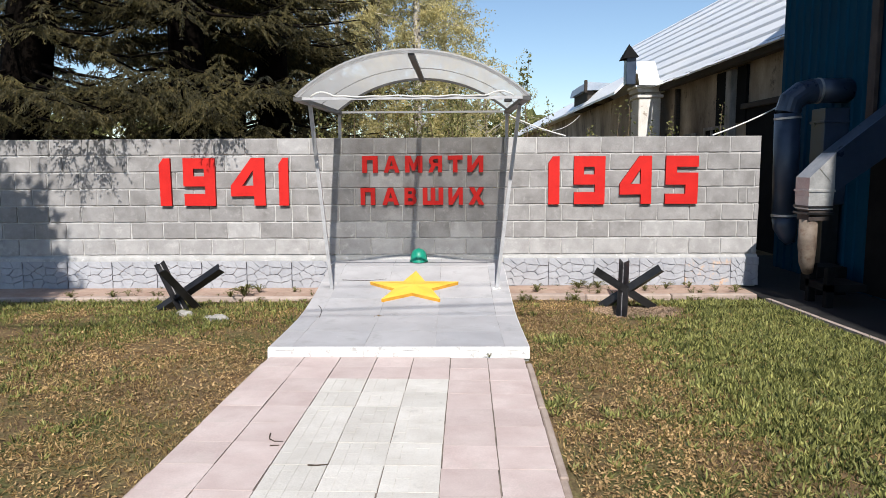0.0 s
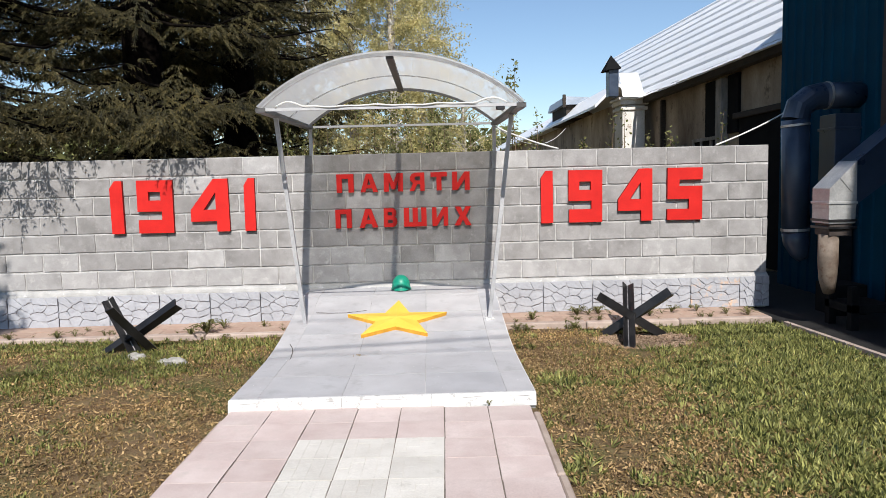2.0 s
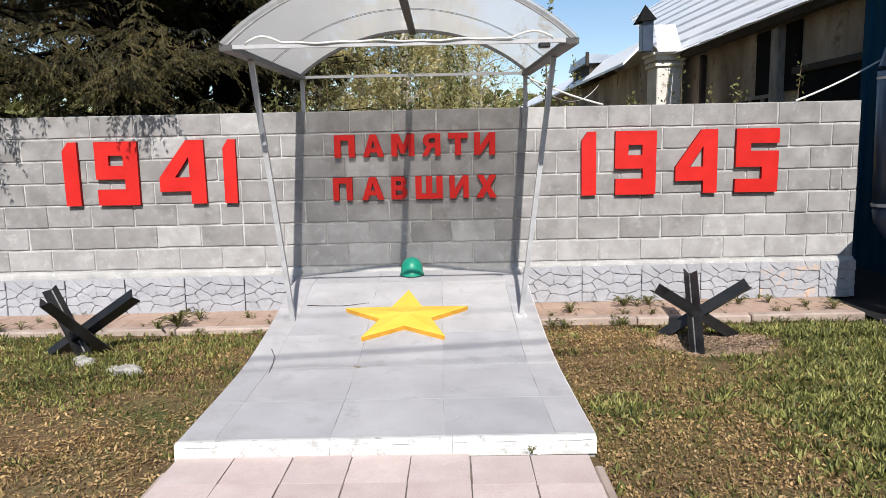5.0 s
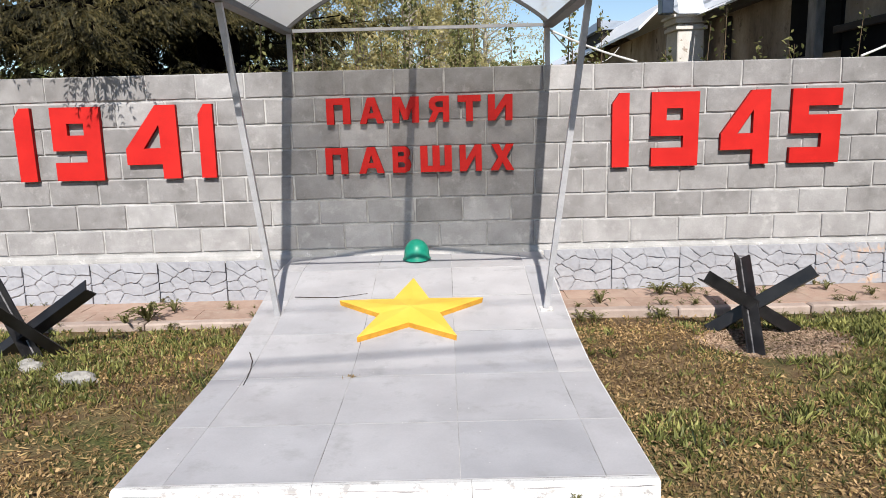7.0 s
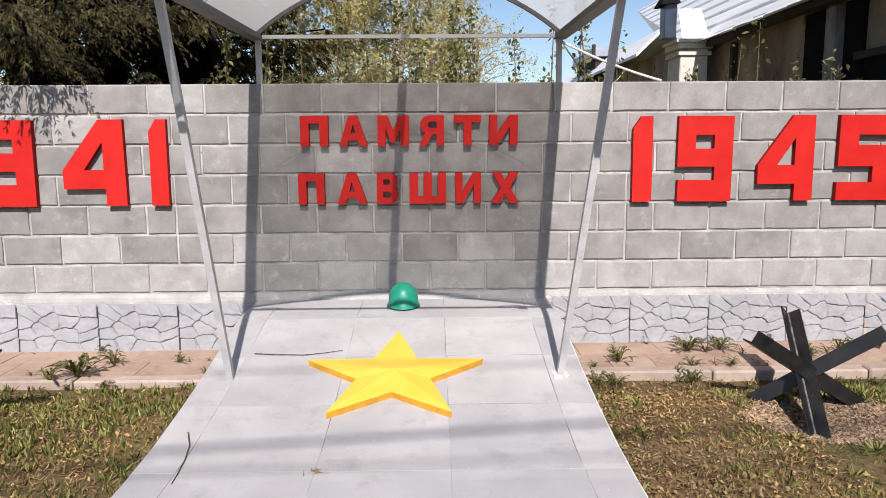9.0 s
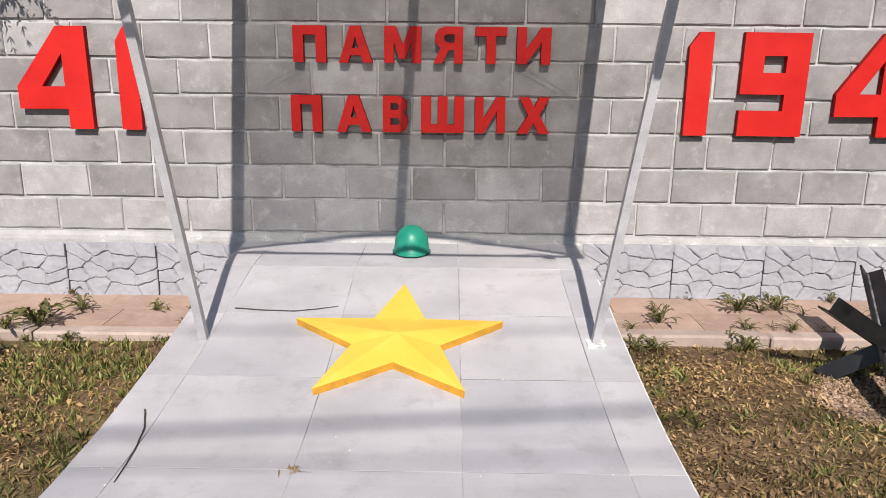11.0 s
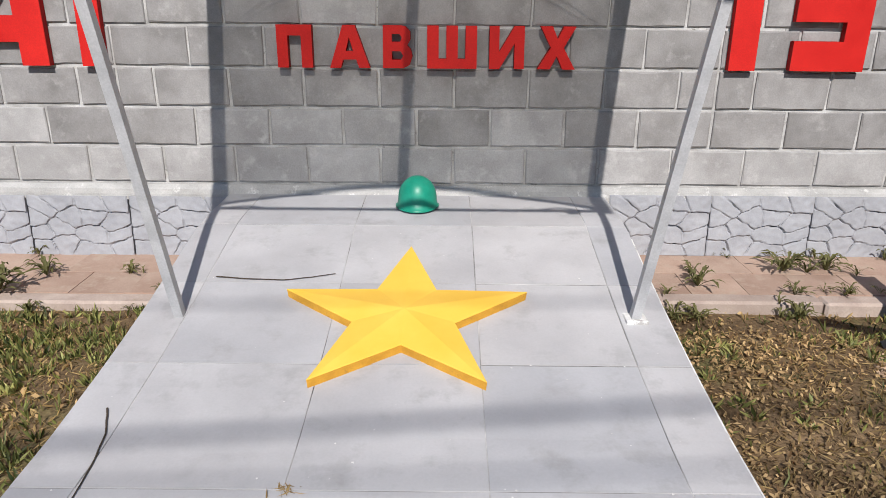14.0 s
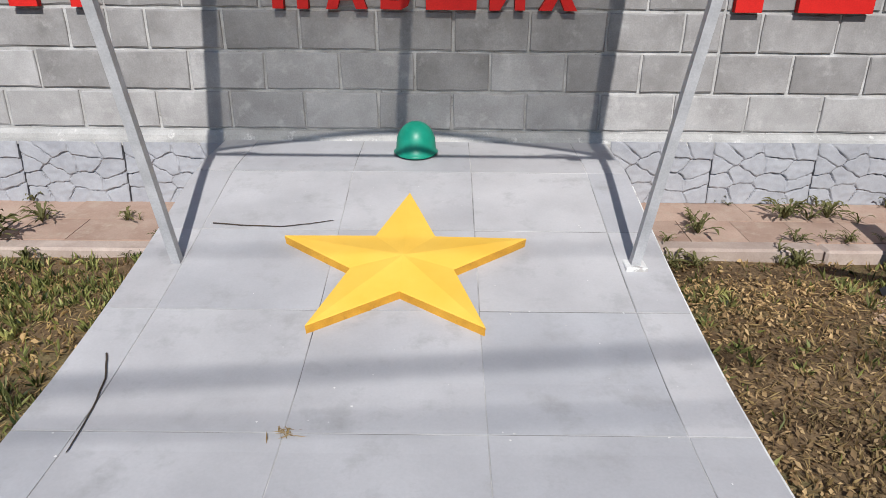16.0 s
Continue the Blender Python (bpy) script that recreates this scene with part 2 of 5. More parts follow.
def ground_material():
    m, nt, b = nodes_of("soil_and_turf")
    broad = noise_node(nt, 0.9, 6)
    mid = noise_node(nt, 7, 6)
    fine = noise_node(nt, 60, 4)
    soil = ramp(nt, mid, [(0.3, (0.095, 0.063, 0.035)), (0.7, (0.26, 0.178, 0.102))])
    turf = ramp(nt, fine, [(0.3, (0.045, 0.06, 0.02)), (0.7, (0.13, 0.135, 0.05))])
    f = ramp(nt, maths(nt, "ADD", maths(nt, "MULTIPLY", broad, 0.6), maths(nt, "MULTIPLY", mid, 0.4)), [(0.46, (0, 0, 0)), (0.60, (1, 1, 1))])
    col = mix(nt, f, soil, turf)
    col = mix(nt, 0.7, col, ramp(nt, fine, [(0.3, (0.6, 0.6, 0.6)), (0.7, (1.3, 1.3, 1.3))]), "MULTIPLY")
    link(nt, col, b.inputs["Base Color"])
    b.inputs["Roughness"].default_value = 1.0
    b.inputs["Specular IOR Level"].default_value = 0.1
    bump(nt, b, maths(nt, "ADD", mid, maths(nt, "MULTIPLY", fine, 0.6)), 0.8, 0.02)
    return m


M_GROUND = ground_material()


def poly_material():
    """Milky twin-wall polycarbonate: a sheet that lets part of the light through."""
    m, nt, b = nodes_of("polycarbonate")
    b.inputs["Base Color"].default_value = (0.88, 0.88, 0.88, 1)
    b.inputs["Roughness"].default_value = 0.2
    ribs = nt.nodes.new("ShaderNodeTexWave")
    ribs.inputs["Scale"].default_value, ribs.inputs["Distortion"].default_value = 16, 0.0
    ribs.bands_direction = "Y"
    tc = nt.nodes.new("ShaderNodeTexCoord")
    link(nt, tc.outputs["Object"], ribs.inputs["Vector"])
    bump(nt, b, ribs.outputs["Fac"], 0.15, 0.002)
    tl = nt.nodes.new("ShaderNodeBsdfTranslucent")
    tl.inputs[0].default_value = (0.80, 0.795, 0.79, 1)
    tp = nt.nodes.new("ShaderNodeBsdfTransparent")
    tp.inputs[0].default_value = (0.985, 0.975, 0.95, 1)
    a = nt.nodes.new("ShaderNodeMixShader")
    a.inputs[0].default_value = 0.80
    link(nt, b.outputs[0], a.inputs[1])
    link(nt, tl.outputs[0], a.inputs[2])
    c = nt.nodes.new("ShaderNodeMixShader")
    c.inputs[0].default_value = 0.60
    link(nt, a.outputs[0], c.inputs[1])
    link(nt, tp.outputs[0], c.inputs[2])
    link(nt, c.outputs[0], nt.nodes["Material Output"].inputs[0])
    return m


M_POLY = poly_material()


# ---- mesh helpers ----
def mesh_of(name, bm, material, smooth=False):
    me = bpy.data.meshes.new(name)
    bmesh.ops.recalc_face_normals(bm, faces=bm.faces)
    bm.to_mesh(me)
    bm.free()
    me.materials.append(material)
    if smooth:
        me.polygons.foreach_set("use_smooth", [True] * len(me.polygons))
    return me


def part(name, bm, material, parent=None, label="", smooth=False):
    ob = new(name, mesh_of(name, bm, material, smooth))
    if parent:
        ob.parent = parent
    if label:
        tagged(ob, label)
    return ob


def thing(name, label, category, group="", kind="", at=(0, 0, 0)):
    e = new(name)
    e.empty_display_size = 0.1
    e.location = at
    return tagged(e, label, category, group, kind)


def box(bm, lo, hi, bevel=0.0, m=None):
    (x0, y0, z0), (x1, y1, z1) = lo, hi
    r = bmesh.ops.create_cube(bm, size=1.0)
    vs = r["verts"]
    for v in vs:
        v.co = Vector(((x0 + x1) / 2 + v.co.x * (x1 - x0), (y0 + y1) / 2 + v.co.y * (y1 - y0), (z0 + z1) / 2 + v.co.z * (z1 - z0)))
        if m:
            v.co = m @ v.co
    if bevel:
        es = list({e for v in vs for e in v.link_edges})
        bmesh.ops.bevel(bm, geom=es, offset=bevel, segments=1, affect="EDGES")
    return bm


def tube(bm, pts, r, sides=8, closed_ends=True, taper=None):
    """A round bar through pts. taper: a radius for each point."""
    pts = [Vector(p) for p in pts]
    rings = []
    up = Vector((0, 0, 1))
    last = None
    for i, p in enumerate(pts):
        d = (pts[min(i + 1, len(pts) - 1)] - pts[max(i - 1, 0)]).normalized()
        if last is None:
            a = d.cross(up if abs(d.z) < 0.95 else Vector((1, 0, 0))).normalized()
        else:
            a = (last - d * last.dot(d)).normalized()
        last = a
        b = d.cross(a)
        rr = taper[i] if taper else r
        rings.append([bm.verts.new(p + (a * math.cos(k * math.tau / sides) + b * math.sin(k * math.tau / sides)) * rr) for k in range(sides)])
    for q, s in zip(rings, rings[1:]):
        for k in range(sides):
            bm.faces.new((q[k], q[(k + 1) % sides], s[(k + 1) % sides], s[k]))
    if closed_ends:
        bm.faces.new(rings[0][::-1])
        bm.faces.new(rings[-1])
    return bm


def bar(bm, a, b, w, h, up=(0, 0, 1)):
    """A square tube from a to b."""
    a, b = Vector(a), Vector(b)
    d = (b - a).normalized()
    s = d.cross(Vector(up)).normalized()
    u = s.cross(d)
    q = []
    for p in (a, b):
        q.append([bm.verts.new(p + s * sx * w / 2 + u * sy * h / 2) for sx, sy in ((-1, -1), (1, -1), (1, 1), (-1, 1))])
    for k in range(4):
        bm.faces.new((q[0][k], q[0][(k + 1) % 4], q[1][(k + 1) % 4], q[1][k]))
    bm.faces.new(q[0][::-1])
    bm.faces.new(q[1])
    return bm


def plate(bm, loops, depth, place):
    """An outline with holes, filled and given a thickness. place maps (u, v, w) to a point."""
    edges = []
    for loop in loops:
        vs = [bm.verts.new((u, v, 0)) for u, v in loop]
        edges += [bm.edges.new((vs[i], vs[(i + 1) % len(vs)])) for i in range(len(vs))]
    r = bmesh.ops.triangle_fill(bm, edges=edges, use_beauty=True, use_dissolve=False)
    faces = [f for f in r["geom"] if isinstance(f, bmesh.types.BMFace)]
    ex = bmesh.ops.extrude_face_region(bm, geom=faces)
    for v in ex["geom"]:
        if isinstance(v, bmesh.types.BMVert):
            v.co.z += depth
    for v in bm.verts:
        v.co = place(v.co)
    return bm


def diamonds(name, centre, along, across, material, parent=None):
    """Many small leaves: one folded diamond each, from arrays of centres, half lengths and half widths."""
    n = len(centre)
    nrm = np.cross(along, across)
    nrm /= np.maximum(np.linalg.norm(nrm, axis=1, keepdims=True), 1e-9)
    lift = np.linalg.norm(across, axis=1, keepdims=True) * 0.35 * nrm
    v = np.empty((n, 4, 3))
    v[:, 0], v[:, 1], v[:, 2], v[:, 3] = centre - along, centre + across + lift, centre + along, centre - across + lift
    idx = (np.arange(n) * 4)[:, None]
    tris = np.concatenate([idx + [0, 1, 2], idx + [0, 2, 3]], axis=1).reshape(-1, 3)
    me = bpy.data.meshes.new(name)
    me.vertices.add(n * 4)
    me.vertices.foreach_set("co", v.reshape(-1).astype(np.float32))
    me.loops.add(len(tris) * 3)
    me.loops.foreach_set("vertex_index", tris.reshape(-1).astype(np.int32))
    me.polygons.add(len(tris))
    me.polygons.foreach_set("loop_start", (np.arange(len(tris)) * 3).astype(np.int32))
    me.update(calc_edges=True)
    me.validate()
    me.materials.append(material)
    ob = new(name, me)
    if parent:
        ob.parent = parent
    return ob


rng = np.random.default_rng(7)


def unit(v):
    return v / np.maximum(np.linalg.norm(v, axis=1, keepdims=True), 1e-9)


# ---- ground ----
GRASS_Z = -0.05


def lump(x, y):
    hollow = 0.06 * math.exp(-((x - 2.35) ** 2 + (y - 7.58) ** 2) / 0.09)
    dip = 0.025 * min(1.0, max(0.0, (y - 7.7) / 0.5))
    return -hollow - dip + 0.018 * noise.noise(Vector((x * 0.9, y * 0.9, 0.0))) + 0.010 * noise.noise(Vector((x * 3.1, y * 3.1, 4.0)))


def build_ground():
    bm = bmesh.new()
    xs = [-300, -120, -50, -25, -14] + [-9 + 0.15 * i for i in range(int(13.2 / 0.15) + 1)] + [9, 14, 25, 60, 150, 300]
    ys = [-300, -100, -40, -15, -6] + [-2 + 0.15 * i for i in range(int(10.35 / 0.15) + 1)] + [9.0, 10, 12, 16, 25, 45, 100, 300]
    grid = []
    for y in ys:
        row = []
        for x in xs:
            near = -9 <= x <= 4.3 and -2 <= y <= 8.4
            row.append(bm.verts.new((x, y, GRASS_Z + (lump(x, y) if near else 0.0))))
        grid.append(row)
    for r, s in zip(grid, grid[1:]):
        for i in range(len(xs) - 1):
            bm.faces.new((r[i], r[i + 1], s[i + 1], s[i]))
    tagged(part("ground", bm, M_GROUND), "bare brown soil with patchy turf and leaf litter", "ground", kind="structure")


build_ground()

# ---- block wall ----
COURSES, COURSE, WALL_FOOT, WALL_TOP = 7, 0.2107, 0.382, 1.857
WALL_L, WALL_R = -8.8, 4.265


def block_joints(row):
    odd = row % 2 == 0
    first = 1.4 if odd else 1.6
    mid = [-1.4 + 0.4 * i for i in range(8)] if odd else [-1.6 + 0.4 * i for i in range(9)]
    right, x = [], first + 0.4
    if row == 6:
        # the coping course is laid from one end and runs out of step
        mid, x = [-1.36 + 0.406 * i for i in range(7)] + [1.48], 1.88
    while x < WALL_R - 0.06:
        right.append(x)
        x += 0.4
    left, x = [], -first - 0.412 + (0.06 if row == 6 else 0.0)
    while x > WALL_L + 0.06:
        left.append(x)
        x -= 0.412
    extra = {2: [-1.6, 1.6], 1: [4.14], 3: [4.11]}.get(row, [])
    return [WALL_L] + sorted(left + mid + right + extra) + [WALL_R]


def block_mesh(w, h, d, cham, material, name, seed=0):
    """A rough concrete block: uneven arrises, a small chamfer, back left open in the wall."""
    r = random.Random(seed)
    bm = bmesh.new()
    nx = 4 if w > 0.25 else 2
    rim = [(-w / 2 + w * i / nx, -h / 2) for i in range(nx)] + [(w / 2, -h / 2), (w / 2, 0)] + [(w / 2 - w * i / nx, h / 2) for i in range(nx)] + [(-w / 2, h / 2), (-w / 2, 0)]
    outer, inner = [], []
    for x, z in rim:
        jx, jz = r.uniform(-0.0025, 0.0025), r.uniform(-0.003, 0.002)
        c = cham * r.choice((0.7, 0.9, 1.1, 1.9))
        outer.append((x + jx, z + jz))
        inner.append((x + jx - math.copysign(c, x) * (abs(x) > w * 0.49), z + jz - math.copysign(c, z) * (abs(z) > h * 0.49)))
    a = [bm.verts.new((x, d, z)) for x, z in outer]
    b = [bm.verts.new((x, cham, z)) for x, z in outer]
    c = [bm.verts.new((x, r.uniform(-0.0012, 0.0012), z)) for x, z in inner]
    m = len(rim)
    for p, q in ((a, b), (b, c)):
        for k in range(m):
            bm.faces.new((p[k], p[(k + 1) % m], q[(k + 1) % m], q[k]))
    mid = bm.verts.new((0, 0, 0))
    for k in range(m):
        bm.faces.new((c[k], c[(k + 1) % m], mid))
    return mesh_of(name, bm, material)


def build_wall():
    wall = thing("wall_north", "grey concrete block wall with pale mortar joints", "wall", kind="structure")
    bm = bmesh.new()
    box(bm, (WALL_L + 0.002, 9.013, -0.1), (WALL_R - 0.004, 9.19, WALL_TOP - 0.006))
    part("mortar", bm, M_MORTAR, wall, "pale grey mortar")
    bm = bmesh.new()
    # sloping mortar ledge on the plinth
    prof = [(9.01, 0.29), (8.966, 0.293), (8.966, 0.325), (8.973, 0.352), (9.0, 0.374), (9.01, 0.376)]
    for i in range(61):
        x = WALL_L + (WALL_R - WALL_L) * i / 60
        row = [bm.verts.new((x, y + 0.003 * noise.noise(Vector((x * 4, z * 9, 1))), z + 0.006 * noise.noise(Vector((x * 3, y * 9, 7))))) for y, z in prof]
        if i:
            for k in range(len(prof) - 1):
                bm.faces.new((prev[k], prev[k + 1], row[k + 1], row[k]))
        prev = row
    part("ledge", bm, M_LEDGE, wall, "rough sloping mortar ledge")
    cache = {}
    r = random.Random(3)
    for row in range(COURSES):
        js = block_joints(row)
        for a, b in zip(js, js[1:]):
            w = round(b - a - r.choice((0.011, 0.015, 0.018)), 3)
            if w < 0.03:
                continue
            pale = row == 0 or (row == 1 and r.random() < 0.25) or r.random() < 0.02
            key = (w, r.randrange(7), pale)
            if key not in cache:
                cache[key] = block_mesh(w, COURSE - r.choice((0.015, 0.018, 0.021)), 0.05, 0.005, M_BLOCKPALE if pale else M_BLOCK, "block", len(cache))
            o = new("block", cache[key])
            o.parent = wall
            o.location = ((a + b) / 2, 9.0 + r.uniform(-0.0025, 0.0025), WALL_FOOT + COURSE * (row + 0.5))
            o.rotation_euler = (0, radians(r.uniform(-0.25, 0.25)), 0)
    return wall


wall = build_wall()


def panel_mesh():
    """A cast plinth panel with a crazy-paving relief."""
    w, h, nx, nz = 0.566, 0.347, 90, 56
    r = random.Random(11)
    sites = []
    for i in range(4):
        for j in range(4):
            sites.append(((i + 0.1 + 0.8 * r.random()) * w / 4, (j + 0.1 + 0.8 * r.random()) * h / 4, r.uniform(-0.002, 0.002)))
    bm = bmesh.new()
    grid = []
    for j in range(nz + 1):
        row = []
        for i in range(nx + 1):
            x, z = w * i / nx, h * j / nz
            wx, wz = x + 0.008 * noise.noise(Vector((x * 22, z * 22, 3))), z + 0.008 * noise.noise(Vector((x * 22, z * 22, 9)))
            ds = sorted((math.hypot((wx - a) * 0.8, (wz - b) * 1.15), t, b) for a, b, t in sites)
            gap = ds[1][0] - ds[0][0]
            groove = max(0.0, 1 - gap / 0.010)
            face = 0.003 * noise.noise(Vector((x * 30, z * 34, 5))) + 0.10 * (z - ds[0][2])
            edge = 0.004 if i in (0, nx) else 0
            row.append(bm.verts.new((x - w / 2, 0.019 * groove * min(1.0, 0.15 + 2.2 * abs(noise.noise(Vector((x * 9, z * 9, 2))))) + face + ds[0][1] * 0.8 + edge, z)))
        grid.append(row)
    for p, q in zip(grid, grid[1:]):
        for i in range(nx):
            bm.faces.new((p[i], p[i + 1], q[i + 1], q[i]))
    rim = [grid[0][0], grid[0][-1], grid[-1][-1], grid[-1][0]]
    back = [bm.verts.new((v.co.x, 0.045, v.co.z)) for v in rim]
    for row, (a, b) in ((grid[0], (0, 1)), (grid[-1], (3, 2))):
        bm.faces.new([*row, back[b], back[a]])
    bm.faces.new([*[g[0] for g in grid], back[3], back[0]])
    bm.faces.new([*[g[-1] for g in grid], back[2], back[1]])
    return mesh_of("plinth_panel", bm, M_PLINTH)


def build_plinth():
    me = panel_mesh()
    worn = me.copy()
    worn.materials[0] = M_PLINTHWORN
    x = 1.07
    centres = []
    while x < WALL_R - 0.3:
        centres.append(x + 0.286)
        x += 0.572
    x = -1.04
    while x > WALL_L:
        centres.append(x - 0.2875)
        x -= 0.575
    for c in centres:
        o = new("plinth_panel", worn if abs(c - 3.644) < 0.1 else me)
        o.parent = wall
        lo, hi = max(c - 0.283, WALL_L), min(c + 0.283, WALL_R + 0.01)
        o.location = ((lo + hi) / 2, 8.955, -0.036 if c < 0 else -0.009)
        o.scale.x = (hi - lo) / 0.566


build_plinth()

# ---- paved path ----
TILE = 0.29


def tile_mesh(w, d, h, material, grooves=False, name="tile"):
    bm = bmesh.new()
    box(bm, (-w / 2, -d / 2, -h), (w / 2, d / 2, 0))
    return mesh_of(name, bm, material)


def askew(ob):
    """The path meets the ramp a little out of square."""
    turn = radians(-1.15)
    ob.rotation_euler = (0, 0, turn)
    ob.location = Vector((0, 5, 0)) - Matrix.Rotation(turn, 3, "Z") @ Vector((0, 5, 0))


def build_path():
    path = thing("pavement", "pink and pale grey square paving slabs in a garden path", "path", kind="structure")
    askew(path)
    bm = bmesh.new()
    box(bm, (-1.03, -3.0, -0.12), (0.975, 5.59, -0.0065))
    part("bedding", bm, M_JOINT, path)
    pink = tile_mesh(TILE - 0.007, TILE - 0.0015, 0.05, M_PINK)
    bm = bmesh.new()
    w = TILE - 0.0045
    box(bm, (-w / 2, -w / 2, -0.05), (w / 2, w / 2, -0.0022))
    # small cast bricks on the face of a pale slab
    r = random.Random(5)
    for i in range(4):
        off = 0.5 * (i % 2)
        for j in range(3):
            x0, x1 = -w / 2 + w * i / 4, -w / 2 + w * (i + 1) / 4
            y0 = max(-w / 2, -w / 2 + w * (j - off) / 2)
            y1 = min(w / 2, -w / 2 + w * (j + 1 - off) / 2)
            if y1 - y0 < 0.02:
                continue
            g = r.choice((0.0005, 0.0009, 0.0014))
            box(bm, (x0 + g, y0 + g * 0.6, -0.003), (x1 - g, y1 - g * 0.6, r.uniform(-0.0006, 0.0003)))
    pale = mesh_of("tile", bm, M_PALE)
    r = random.Random(9)
    for j in range(-26, 2):
        for i in range(7):
            white = 2 <= i <= 4 and j < 0
            o = new("tile", pale if white else pink)
            o.parent = path
            o.location = (-1.045 + TILE * (i + 0.5) + r.uniform(-0.002, 0.002), 5.020 + TILE * (j + 0.5) + (-0.03 if i > 4 else 0) + r.uniform(-0.002, 0.002), r.uniform(-0.0012, 0.0008))
            o.rotation_euler = (radians(r.uniform(-0.2, 0.2)), radians(r.uniform(-0.2, 0.2)), radians(r.uniform(-0.5, 0.5) + (180 if r.random() < 0.5 else 0)))
    return path


build_path()


def build_edging():
    edge = thing("path_edging", "thin worn concrete edging along the path", "kerb", kind="structure")
    askew(edge)
    r = random.Random(21)
    for side, x0 in ((1, 0.985), (-1, -1.075)):
        y = -2.5
        while y < 5.4:
            bm = bmesh.new()
            box(bm, (x0, y, -0.14), (x0 + 0.045, min(y + 0.995, 5.5), -0.020 + r.uniform(-0.010, 0.006)), 0.008)
            o = part("kerb_stone", bm, M_KERB, edge)
            o.rotation_euler = (0, 0, radians(r.uniform(-0.15, 0.15)))
            y += 1.0


build_edging()


# ---- memorial podium ----
PROFILE = [(5.625, 0.068), (6.3, 0.064), (6.7, 0.066), (7.0, 0.082), (7.3, 0.115), (7.5, 0.142), (7.8, 0.189), (8.1, 0.245), (8.3, 0.285), (8.47, 0.314), (8.6, 0.322), (8.8, 0.325), (8.99, 0.328)]


def podium_z(y):
    return float(np.interp(y, [p[0] for p in PROFILE], [p[1] for p in PROFILE]))


HALF = 1.045


